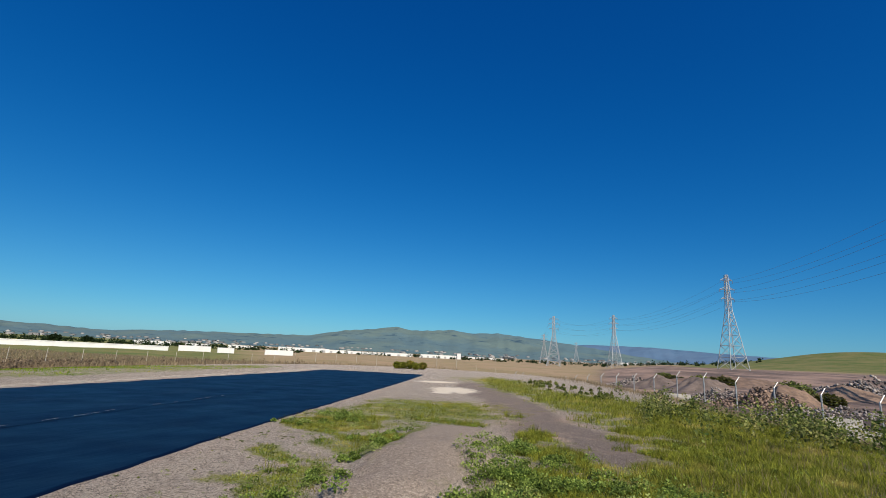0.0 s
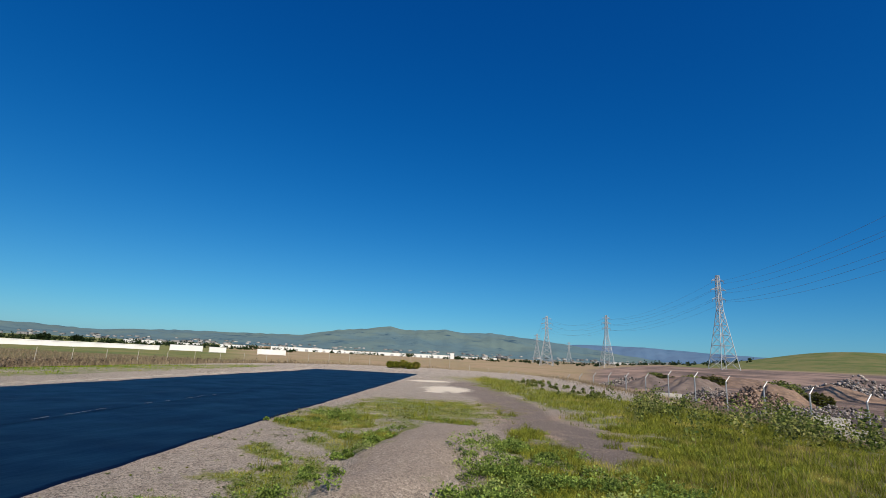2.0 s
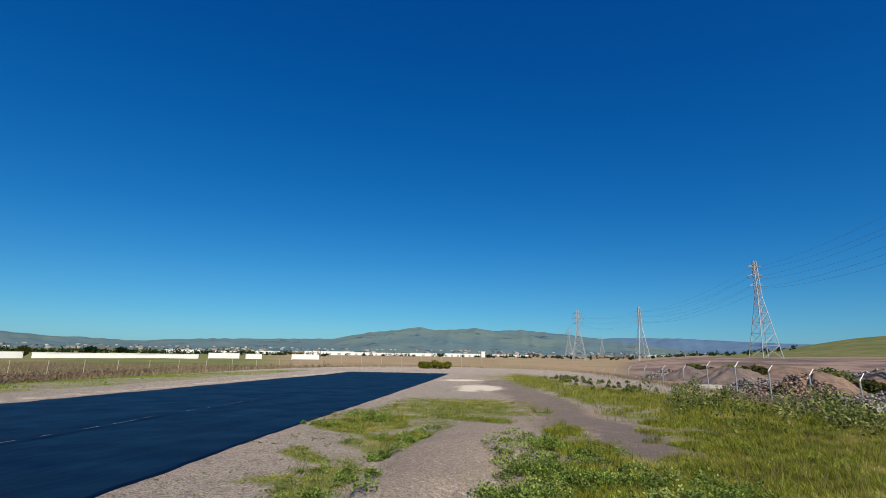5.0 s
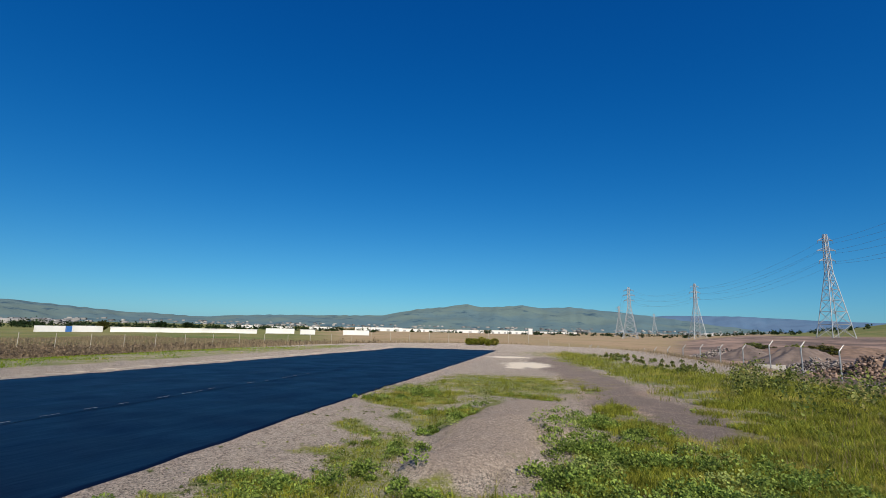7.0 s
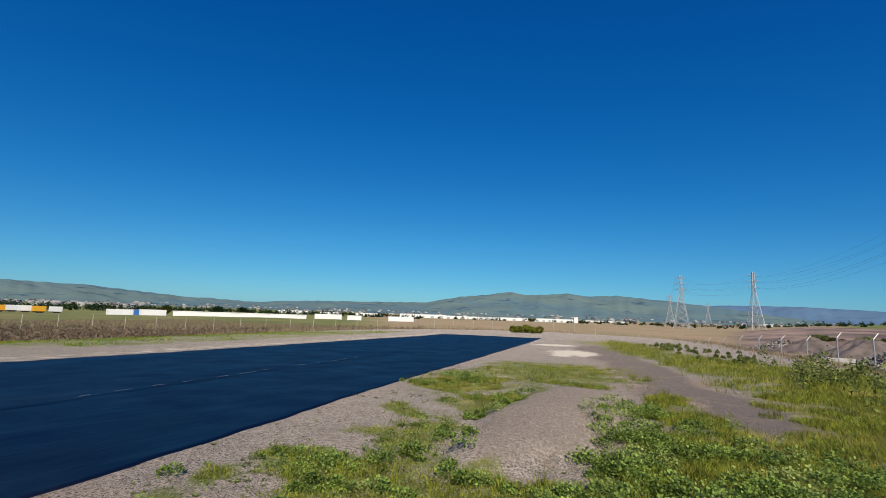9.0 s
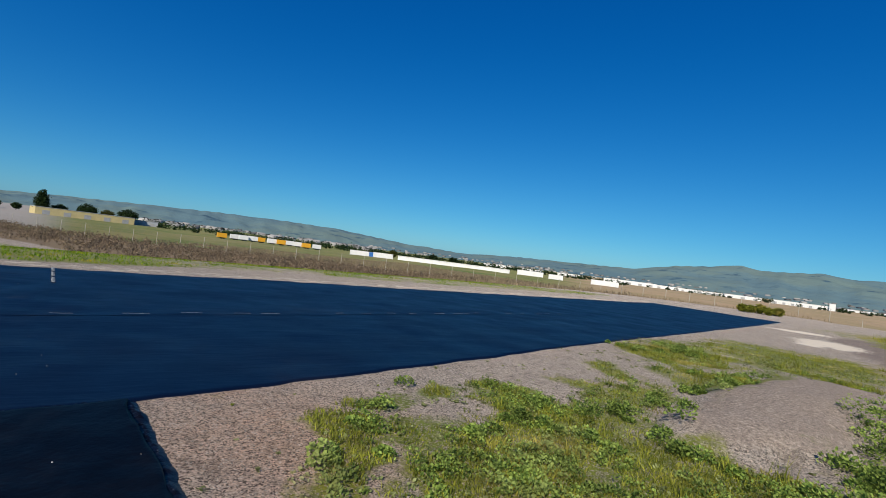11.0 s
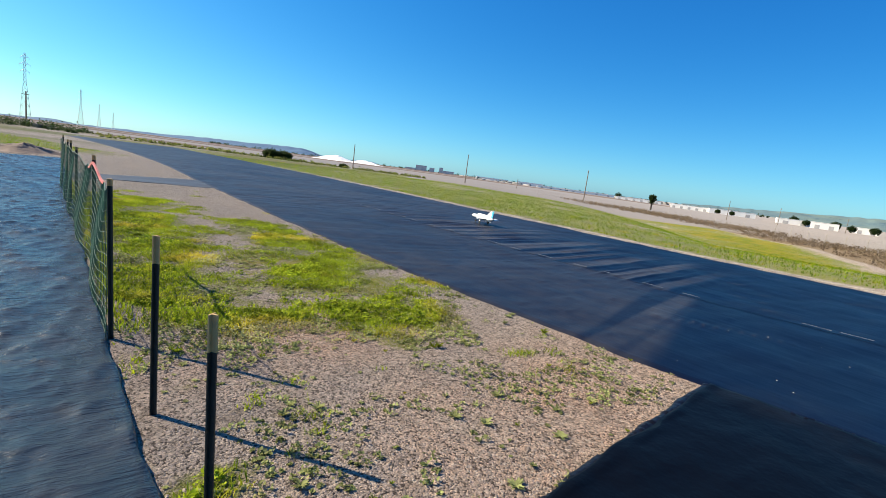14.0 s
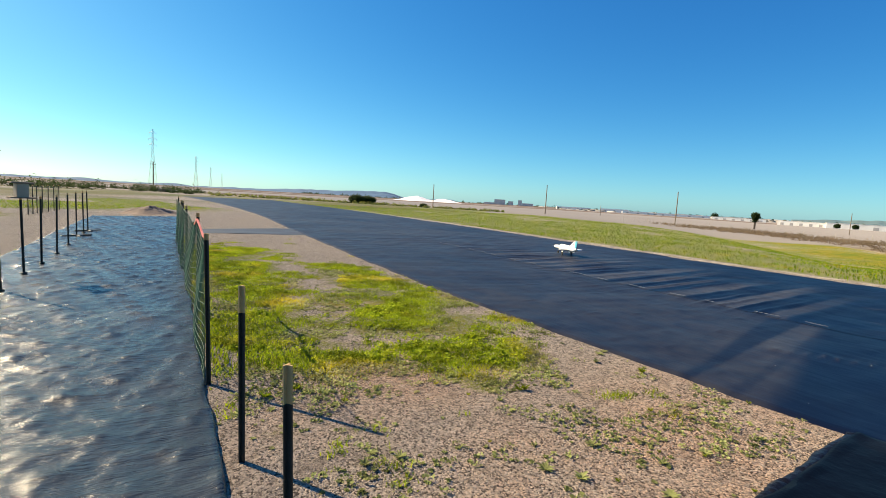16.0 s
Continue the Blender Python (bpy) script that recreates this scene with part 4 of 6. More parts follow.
def blade_mesh(name, x, y, tall, wide, material, lean=0.5, base=0.0):
    """One bent blade a point: two quads' width tapering to a tip."""
    n = len(x)
    z = height(x, y) - 0.01 + base
    a = prng.uniform(0, math.tau, n)
    h = tall * prng.uniform(0.45, 1.15, n)
    w = wide * prng.uniform(0.6, 1.3, n)
    l = lean * prng.uniform(0.2, 1.0, n) * h
    b = prng.uniform(0, math.tau, n)
    dx, dy = np.cos(a) * w / 2, np.sin(a) * w / 2
    lx, ly = np.cos(b) * l, np.sin(b) * l
    p = np.zeros((n, 5, 3))
    p[:, 0] = np.stack([x - dx, y - dy, z], 1)
    p[:, 1] = np.stack([x + dx, y + dy, z], 1)
    p[:, 2] = np.stack([x + dx * 0.8 + lx * 0.3, y + dy * 0.8 + ly * 0.3, z + h * 0.55], 1)
    p[:, 3] = np.stack([x - dx * 0.8 + lx * 0.3, y - dy * 0.8 + ly * 0.3, z + h * 0.55], 1)
    p[:, 4] = np.stack([x + lx, y + ly, z + h], 1)
    i = np.arange(n)[:, None] * 5
    f = np.concatenate([i + np.array([[0, 1, 2]]), i + np.array([[0, 2, 3]]), i + np.array([[3, 2, 4]])], 0)
    return sheet(name, p.reshape(-1, 3), f, material, True)


def leaf_points(cx, cy, cz, r, h, per):
    """Points inside low domes, with the way outwards."""
    n = len(cx) * per
    cx, cy, cz = np.repeat(cx, per), np.repeat(cy, per), np.repeat(cz, per)
    r, h = np.repeat(r, per), np.repeat(h, per)
    a = prng.uniform(0, math.tau, n)
    q = np.sqrt(prng.random(n))
    s = prng.uniform(0.35, 1.0, n)
    x, y = cx + np.cos(a) * q * r, cy + np.sin(a) * q * r
    z = cz + h * s * np.sqrt(np.clip(1 - 0.8 * q * q, 0, 1))
    return x, y, z, a, q


def leaf_mesh(name, x, y, z, out, tilt, size, material):
    """A folded leaf of four corners and a midrib at each point."""
    n = len(x)
    a = out + prng.normal(0, 0.9, n)
    t = np.clip(tilt + prng.normal(0, 0.45, n), -0.9, 1.4)
    s = size * prng.uniform(0.55, 1.35, n)
    d = np.stack([np.cos(a) * np.cos(t), np.sin(a) * np.cos(t), np.sin(t)], 1)
    side = np.stack([-np.sin(a), np.cos(a), np.zeros(n)], 1)
    roll = prng.normal(0, 0.5, n)[:, None]
    up = np.cross(d, side)
    side = side * np.cos(roll) + up * np.sin(roll)
    up = np.cross(d, side)
    c = np.stack([x, y, z], 1)
    s = s[:, None]
    p = np.zeros((n, 6, 3))
    p[:, 0] = c - d * s * 0.5
    p[:, 1] = c + side * s * 0.36 - d * s * 0.1 + up * s * 0.10
    p[:, 2] = c + side * s * 0.26 + d * s * 0.34 + up * s * 0.06
    p[:, 3] = c + d * s * 0.5
    p[:, 4] = c - side * s * 0.26 + d * s * 0.34 + up * s * 0.06
    p[:, 5] = c - side * s * 0.36 - d * s * 0.1 + up * s * 0.10
    i = np.arange(n)[:, None] * 6
    f = np.concatenate([i + np.array([[0, 1, 2, 3]]), i + np.array([[0, 3, 4, 5]])], 0)
    return sheet(name, p.reshape(-1, 3), f, material, False)


def stuff(name, me, label, category="plants"):
    return tagged(new(name, me), label, category, "", "stuff")


def on_cloth(x, y):
    a = (x < near_edge(y) - 0.02) & (x > far_edge(y) + 0.02) & (y < RUNWAY_ENDS[1]) & (y > RUNWAY_ENDS[0])
    b = (x > -4.9) & (x < -0.6) & (y > -0.28 - 0.205 * (x + 4.9)) & (y < 1.66 - 0.205 * (x + 4.55))
    c = (x > walk_w(y) - 0.02) & (x < walk_e(y)) & (y < 1.5) & (y > -26.3)
    return a | b | c


def in_mask(name, lo=0.45, hi=0.75, rough=0.28):
    def keep(x, y):
        m = masks(x, y)[name]
        return step(m + rough * fluff(x, y, 0.55, 8) + 0.5 * rough * fluff(x, y, 0.18, 2), lo, hi) * ~on_cloth(x, y) * (heap_shape(x, y) < 0.12)
    return keep


# low grass and clover beside the walkway
gx, gy = scatter(560000, -9, -0.9, -14.5, -1.0, in_mask("grass", 0.36, 0.9, 0.55))
stuff("lawn_grass", blade_mesh("lawn_grass", gx, gy, 0.05, 0.009, M_SUNGRASS, 1.1), "low bright green grass in ragged patches on gravel")
cx, cy = scatter(26000, -8, -0.9, -13, -1.6, lambda x, y: in_mask("grass", 0.45, 0.9, 0.45)(x, y) * step(fluff(x, y, 0.6, 15) + 0.5 * fluff(x, y, 0.2, 4), -0.4, 0.5) * np.clip(1.4 - np.hypot(x, y) / 10, 0.1, 1) * 0.7)
r = prng.uniform(0.025, 0.075, len(cx))
x, y, z, a, q = leaf_points(cx, cy, height(cx, cy), r, r * prng.uniform(0.7, 1.5, len(cx)), 20)
stuff("lawn_clover", leaf_mesh("lawn_clover", x, y, z, a, 0.4, 0.026, M_SUNGRASS), "low leafy clover among bright grass")
# grass right of the heap and on the bank
gx, gy = scatter(420000, -4.2, 9.5, 2.2, 13, lambda x, y: in_mask("grass", 0.42, 0.8)(x, y) * np.where((x < 0.6) & (y < 9.5), np.where(y < 5.4, 0.9, 0.3), 1.0))
thin = prng.random(len(gx)) < np.clip(1.5 - np.hypot(gx, gy) / 14, 0.25, 1)
stuff("meadow_grass", blade_mesh("meadow_grass", gx[thin], gy[thin], np.where(gx[thin] < 0.6, 0.06, 0.125), 0.010, M_GRASS, 1.0), "fresh green grass growing over gravel")
gx, gy = scatter(150000, -4, 12, 12, 42, in_mask("grass", 0.42, 0.8))
thin = prng.random(len(gx)) < np.clip(1.6 - np.hypot(gx, gy) / 26, 0.3, 1)
stuff("verge_grass", blade_mesh("verge_grass", gx[thin], gy[thin], np.where(gx[thin] < 3.2, 0.055, 0.16), 0.016, M_GRASS, 0.9), "green grass along a gravel track")
# taller tufts that stand out of the meadow, with shade between them
def tufts(name, count, x0, x1, y0, y1, keep, tall, per, spread, material, label):
    cx, cy = scatter(count, x0, x1, y0, y1, keep)
    n = len(cx) * per
    grow = np.repeat(prng.uniform(0.5, 1.25, len(cx)), per)
    gx = np.repeat(cx, per) + prng.normal(0, 1, n) * spread * grow
    gy = np.repeat(cy, per) + prng.normal(0, 1, n) * spread * grow
    return stuff(name, blade_mesh(name, gx, gy, tall * grow, 0.009, material, 0.75), label)


def lush(x, y):
    return in_mask("grass", 0.45, 0.8)(x, y) * np.where(x > 2.0, 1.0, 0.12) * np.clip(1.5 - np.hypot(x, y) / 16, 0.2, 1) * step(fluff(x, y, 0.9, 31) + 0.5 * fluff(x, y, 0.3, 14), -0.5, 0.5)


tufts("grass_tufts", 5200, -3.5, 10.5, 3.0, 17, lush, 0.20, 24, 0.035, M_GRASS, "tall fresh grass tufts in a meadow")
# pale dry stems standing in the meadow
gx, gy = scatter(5000, 2.5, 9.5, 4.2, 12, lambda x, y: blobs(x, y, [(5.4, 6.8, 2.0, 1.4), (7.8, 9.5, 1.6, 1.6)]) * ~on_cloth(x, y))
stuff("dry_stems", blade_mesh("dry_stems", gx, gy, 0.24, 0.006, M_TAN, 0.4), "thin dry tan stems among green grass")

# broad-leaved weeds: clumps along the heap and by the camera
MALLOW = [(-3.0, 2.7, 0.4, 0.3), (-2.5, 2.2, 0.3, 0.25), (-3.4, 3.6, 0.3, 0.3), (-1.75, 4.7, 0.5, 0.5), (-1.7, 5.6, 0.35, 0.45), (-1.62, 6.4, 0.32, 0.5), (-1.52, 7.3, 0.3, 0.5), (-1.45, 8.2, 0.3, 0.45), (-1.1, 9.5, 0.35, 0.5), (-0.7, 10.7, 0.4, 0.4), (0.75, 5.7, 0.45, 0.5), (0.95, 7.6, 0.35, 0.5), (0.35, 6.7, 0.3, 0.3), (1.6, 9.7, 0.4, 0.55), (1.7, 8.6, 0.5, 0.5), (-0.4, 5.0, 0.8, 0.35), (1.2, 7.0, 0.4, 0.9), (1.15, 6.0, 0.5, 0.6), (0.3, 4.8, 0.6, 0.4), (1.8, 6.6, 0.8, 0.8), (1.9, 5.2, 0.9, 0.6), (-2.6, 4.0, 0.5, 0.3), (-3.4, 11.3, 0.4, 0.5), (-2.5, 12.4, 0.6, 0.7), (3.0, 6.2, 0.7, 0.7)]
cx, cy = scatter(14000, -4, 4.2, 1.9, 13.5, lambda x, y: blobs(x, y, MALLOW, 1.2) * ~on_cloth(x, y) * step(fluff(x, y, 0.45, 21), -0.5, 0.4) * np.where(x > 0.2, 0.30, 0.16))
r = prng.uniform(0.07, 0.17, len(cx)) * np.where(cx > 0.2, 1.35, 1.0)
x, y, z, a, q = leaf_points(cx, cy, height(cx, cy), r, r * prng.uniform(0.7, 1.4, len(cx)), 150)
stuff("broadleaf_weeds", leaf_mesh("broadleaf_weeds", x, y, z, a, 0.6, 0.031, M_MALLOW), "leafy green mallow weeds round a gravel heap")
# low leafy cover between the grass blades, and thin sprinklings on the gravel
cx, cy = scatter(42000, -4.2, 6.5, 2.0, 14, lambda x, y: in_mask("grass", 0.42, 0.8)(x, y) * np.clip(1.3 - np.hypot(x, y) / 13, 0.12, 1) * step(fluff(x, y, 0.7, 15) + 0.5 * fluff(x, y, 0.22, 4), -0.2, 0.6) * np.where(x < 0.3, np.where(y < 5.4, 0.6, 0.26), 0.5))
r = prng.uniform(0.035, 0.10, len(cx))
x, y, z, a, q = leaf_points(cx, cy, height(cx, cy), r, r * prng.uniform(0.7, 1.6, len(cx)), 26)
stuff("ground_cover", leaf_mesh("ground_cover", x, y, z, a, 0.7, 0.023, M_MALLOW), "low leafy green ground cover over gravel")
SPARSE = [(-3.8, -3.0, 0.8, 0.5), (-4.6, -2.5, 0.6, 0.5), (-3.2, -3.6, 0.9, 0.4), (-5.4, -5.0, 0.8, 1.6), (-3.2, -7.5, 0.7, 2.0)]


def thinly(x, y):
    near = blobs(x, y, SPARSE, 1.2)
    patchy = step(fluff(x, y, 0.55, 12) + 0.6 * fluff(x, y, 0.2, 3), -0.2, 0.6)
    return ~on_cloth(x, y) * np.clip(near * patchy + 0.46 * patchy, 0, 1)


cx, cy = scatter(44000, -6.8, -0.9, -9.5, -0.5, lambda x, y: thinly(x, y) * 0.55)
r = 0.012 + 0.045 * prng.random(len(cx)) ** 2
x, y, z, a, q = leaf_points(cx, cy, height(cx, cy), r, r * 0.7, 12)
stuff("sprinkled_weeds", leaf_mesh("sprinkled_weeds", x, y, z, a, 0.45, 0.020, M_PALE), "thin sprinkling of small green weeds on gravel")
gx, gy = scatter(90000, -6.8, -0.9, -9.5, -0.5, lambda x, y: thinly(x, y) * blobs(x, y, SPARSE, 1.2))
stuff("thin_grass", blade_mesh("thin_grass", gx, gy, 0.045, 0.006, M_SUNGRASS, 1.0), "thin short grass on gravel near the walkway")
cx, cy = scatter(12000, -4.3, 2.5, 1.2, 16, lambda x, y: ~on_cloth(x, y) * (heap_shape(x, y) < 0.05) * step(masks(x, y)["grass"] * 0.7 + 0.5 * fluff(x, y, 0.8, 12) + 0.25 * fluff(x, y, 0.25, 3), 0.2, 0.7) * 0.5)
r = 0.012 + 0.05 * prng.random(len(cx)) ** 2
x, y, z, a, q = leaf_points(cx, cy, height(cx, cy), r, r * 0.7, 12)
stuff("sprinkled_weeds", leaf_mesh("sprinkled_weeds", x, y, z, a, 0.35, 0.026, M_PALE), "scattered small weeds beside the runway")
# taller weeds on the bank above the yard fence
cx, cy = scatter(9000, 5.4, 17, 8, 36, lambda x, y: blobs(x, y, [(8.8, 13.0, 1.7, 3.0), (8.6, 17, 1.4, 3.0), (8.0, 23, 1.2, 5.0), (11.5, 13, 2.4, 3.5), (7.4, 31, 1.0, 5)], 1.3) * 0.13 * step(fluff(x, y, 1.1, 6), -0.5, 0.3))
r = prng.uniform(0.14, 0.32, len(cx)) * (1 - 0.55 * step(cy, 17, 24))
x, y, z, a, q = leaf_points(cx, cy, height(cx, cy), r, prng.uniform(0.4, 1.2, len(cx)) * (1 - 0.72 * step(cy, 17, 24)), 80)
stuff("bank_weeds", leaf_mesh("bank_weeds", x, y, z, a, 0.6, 0.07, M_BANK), "tall leafy weeds on a bank beside a fence")
gx, gy = scatter(26000, 9, 24, 8, 60, lambda x, y: step(x, 10, 13) * (1 - step(x, 21, 24)) * 0.8)
stuff("bank_dry_grass", blade_mesh("bank_dry_grass", gx, gy, 0.32, 0.02, M_TAN, 0.5), "tan dry grass below a wire fence")


# rank grass along the foot of the net
along = prng.uniform(0, 1, 1600)
fx, fy = -1.87 - 3.3 * along + prng.normal(0, 0.06, 1600), -4.1 - 11.1 * along + prng.normal(0, 0.06, 1600)
stuff("fence_foot_grass", blade_mesh("fence_foot_grass", fx, fy, 0.11, 0.011, M_SUNGRASS, 0.8), "rank yellow-green grass under a net fence")


# single weed clumps on bare gravel, each a thing
def weed_clump(kind):
    """A rosette or tuft whose leaves all spring from one root."""
    n = (26, 30, 40)[kind]
    vs, fs = [(0.0, 0.0, 0.0)], []
    for i in range(n):
        a = i * 2.4 + prng.uniform(-0.4, 0.4)
        reach = (0.038, 0.036, 0.036)[kind] * prng.uniform(0.5, 1.2)
        rise = reach * (prng.uniform(0.2, 0.9), prng.uniform(0.1, 0.5), prng.uniform(0.4, 1.3))[kind]
        w = (0.008, 0.007, 0.003)[kind] * prng.uniform(0.7, 1.3)
        d, p = np.array((math.cos(a), math.sin(a), 0)), np.array((-math.sin(a), math.cos(a), 0))
        k = len(vs)
        up = np.array((0, 0, 1.0))
        for q in (d * reach * 0.55 + p * w + up * rise * 0.75, d * reach + p * w * 0.5 + up * rise, d * reach * 1.15 + up * rise * 0.9, d * reach - p * w * 0.5 + up * rise, d * reach * 0.55 - p * w + up * rise * 0.75, d * reach * 0.75 + up * rise * 0.72):
            vs.append(tuple(q))
        fs += [(0, k, k + 5), (0, k + 5, k + 4), (k, k + 1, k + 5), (k + 1, k + 2, k + 5), (k + 2, k + 3, k + 5), (k + 3, k + 4, k + 5)]
    ob = new("weed_clump", sheet("weed_clump", vs, fs, (M_PALE, M_PALE, M_SUNGRASS)[kind], False))
    words = ("small rosette of broad green weed leaves on gravel", "flat pale green weed rosette on bare gravel", "little tuft of bright green grass on gravel")
    return tagged(ob, words[kind], "weed", "weeds on the gravel")


def free_spot(x, y):
    return ~on_cloth(x, y) * (masks(x, y)["grass"] < 0.55) * (heap_shape(x, y) < 0.05)


wx, wy = scatter(1400, -6.6, -1.0, -9.0, -0.6, lambda x, y: free_spot(x, y) * 0.9)
ex, ey = scatter(700, -4.3, 2.5, 1.0, 14, lambda x, y: free_spot(x, y) * 0.8)
spots = [(-5.12, -2.35), (-4.45, -1.25), (-3.0, -0.95), (-2.35, -0.95), (-3.2, -1.5), (-2.7, -1.55)] + list(zip(wx, wy))[:210] + list(zip(ex, ey))[:110]
for i, (x, y) in enumerate(spots):
    kind = 1 if i < 6 else (0, 1, 1, 0, 2)[i % 5]
    s = 0.35 + 0.75 * prng.random() ** 3 if i >= 6 else 1.2
    m = Matrix.LocRotScale((x, y, float(height(x, y)) + 0.002), Euler((0, 0, prng.uniform(0, 6.28))), (s, s, s * prng.uniform(0.8, 1.2)))
    weed_clump(kind).matrix_world = m

# pebbles with real relief near the path
px, py = scatter(90000, -6.2, -0.9, -8.5, 4.5, lambda x, y: ~on_cloth(x, y) * np.clip(1.25 - np.hypot(x + 2, y + 1) / 6, 0.1, 1))
n = len(px)
sz = 0.0025 + 0.008 * prng.random(n) ** 3
pz = height(px, py)
corners = np.array([(1, 0, 0), (0.3, 0.95, 0), (-0.9, 0.5, 0), (-0.7, -0.7, 0), (0.5, -0.85, 0), (0.35, 0.2, 0.75), (-0.35, -0.1, 0.68)])
jit = corners[None] * prng.uniform(0.7, 1.3, (n, 7, 3)) * sz[:, None, None]
aa = prng.uniform(0, 6.28, n)
ca, sa2 = np.cos(aa)[:, None], np.sin(aa)[:, None]
v = np.stack([px[:, None] + jit[..., 0] * ca - jit[..., 1] * sa2, py[:, None] + jit[..., 0] * sa2 + jit[..., 1] * ca, pz[:, None] + jit[..., 2] - 0.001], -1)
tri = np.array([(0, 1, 5), (1, 2, 5), (2, 6, 5), (2, 3, 6), (3, 4, 6), (4, 0, 5), (4, 5, 6)])
k = Nodes("loose stones")
M_STONE = k.done(k.mix(k.island(), (0.11, 0.095, 0.08), (0.38, 0.325, 0.275)), 0.9, k.bump(k.noise(300, 3), 0.001), 0.0, 0.3)
stuff("pebbles", sheet("pebbles", v.reshape(-1, 3), (np.arange(n)[:, None, None] * 7 + tri[None]).reshape(-1, 3), M_STONE, False), "loose grey and tan pebbles on packed gravel", "pebbles")

# verge across the runway: green, then yellow, then a belt of dead brown weeds
gx, gy = scatter(560000, -70, 4, -60, 42, lambda x, y: step(masks(x, y)["grass"] + 0.25 * fluff(x, y, 1.3, 8), 0.4, 0.8) * ((x < -11) | (y < -22)) * ~on_cloth(x, y) * np.clip(26 / np.maximum(np.hypot(x, y), 1), 0.15, 1) * (1 - 0.2 * np.clip(masks(x, y)["yellow"], 0, 1)) * (0.65 + 0.35 * fluff(x, y, 1.7, 5)))
stuff("far_verge_grass", blade_mesh("far_verge_grass", gx, gy, 0.09, 0.03, M_VERGE, 0.9), "bright green grass verge beyond the runway")
cx, cy = scatter(36000, -150, -12, -60, 62, lambda x, y: (1 - step(belt_gap(x, y) + 2 * fluff(x, y, 4, 3), 26, 31)) * step(belt_gap(x, y), 11, 16) * (0.6 + 0.5 * fluff(x, y, 2.2, 6)))
r = prng.uniform(0.25, 0.6, len(cx))
x, y, z, a, q = leaf_points(cx, cy, height(cx, cy), r, prng.uniform(0.3, 1.05, len(cx)), 15)
stuff("brown_weed_belt", leaf_mesh("brown_weed_belt", x, y, z, a, 0.9, 0.17, M_BROWN), "belt of dead brown weeds before a wire fence")
gx, gy = scatter(90000, -90, 24, 40, 100, lambda x, y: step(off_pad(x, y)[0], 17, 26) * 0.55)
stuff("end_dry_grass", blade_mesh("end_dry_grass", gx, gy, 0.55, 0.06, M_TAN, 0.4), "tan dry grass beyond the runway end")


# ---- bushes and trees ----
def crown(bm_name, parts_, leaf, count, material, parent):
    """Foliage as many small leaves in overlapping puffs (x, y, z, radius, flatten)."""
    xs, ys, zs, outs = [], [], [], []
    for cx, cy, cz, r, fl in parts_:
        n = int(count * (r / parts_[0][3]) ** 2)
        d = prng.normal(size=(n, 3))
        d /= np.linalg.norm(d, axis=1)[:, None]
        q = r * prng.uniform(0.55, 1.08, n)[:, None] * (1 + 0.25 * np.sin(d[:, :1] * 7 + cx) * np.sin(d[:, 1:2] * 9))
        p = d * q
        xs.append(cx + p[:, 0]), ys.append(cy + p[:, 1]), zs.append(cz + p[:, 2] * fl), outs.append(np.arctan2(d[:, 1], d[:, 0]))
    me = leaf_mesh(bm_name, np.concatenate(xs), np.concatenate(ys), np.concatenate(zs), np.concatenate(outs), 0.25, leaf, material)
    ob = new(bm_name, me)
    ob.parent = parent
    return ob


def bush(at, w, h, material, label, leaf=0.16, count=1500):
    z = float(height(*at))
    ob = thing("bush", label, "bush", "", "", (at[0], at[1], z))
    bm = bmesh.new()
    for i in range(5):
        a = i * 1.26
        rod(bm, (0.05 * math.cos(a), 0.05 * math.sin(a), -0.1), (w * 0.28 * math.cos(a), w * 0.28 * math.sin(a), h * 0.6), 0.05 * h, 0.015 * h, 5)
    part("stems", bm, M_BARK, ob)
    puffs = [(0, 0, h * 0.52, h * 0.5, 0.92)]
    for i in range(7):
        a = i * 0.9 + at[0]
        puffs.append((w * 0.33 * math.cos(a), w * 0.33 * math.sin(a), h * (0.42 + 0.1 * math.sin(i * 3)), h * 0.40, 0.95))
    crown("foliage", puffs, leaf, count, material, ob)
    return ob


def tree(at, tall, spread, material, label, shape="round", leaf=0.5, count=900, name="tree"):
    z = float(height(*at))
    ob = thing(name, label, "tree", "", "", (at[0], at[1], z))
    bm = bmesh.new()
    rod(bm, (0, 0, -0.3), (0.02 * tall, 0, tall * 0.55), 0.03 * tall, 0.014 * tall, 8)
    for i in range(6):
        a = i * 1.1
        h0 = tall * (0.25 + 0.05 * i)
        rod(bm, (0.01 * tall, 0, h0), (spread * 0.3 * math.cos(a), spread * 0.3 * math.sin(a), h0 + tall * 0.2), 0.011 * tall, 0.004 * tall, 5)
    part("trunk", bm, M_BARK, ob)
    if shape == "tall":
        puffs = [(0, 0, tall * 0.45, spread * 0.5, 1.6)] + [(0.16 * spread * math.cos(i * 2.1), 0.16 * spread * math.sin(i * 2.1), tall * (0.28 + 0.095 * i), spread * (0.46 - 0.045 * i), 1.25) for i in range(7)]
    else:
        puffs = [(0, 0, tall * 0.62, tall * 0.32, 0.95)] + [(spread * 0.33 * math.cos(i * 1.15), spread * 0.33 * math.sin(i * 1.15), tall * (0.5 + 0.1 * math.sin(i * 2.2)), tall * 0.25, 0.9) for i in range(6)]
    crown("crown", puffs, leaf, count, material, ob)
    return ob


def spot(heading, dist):
    a = radians(heading)
    return (dist * math.sin(a), dist * math.cos(a))


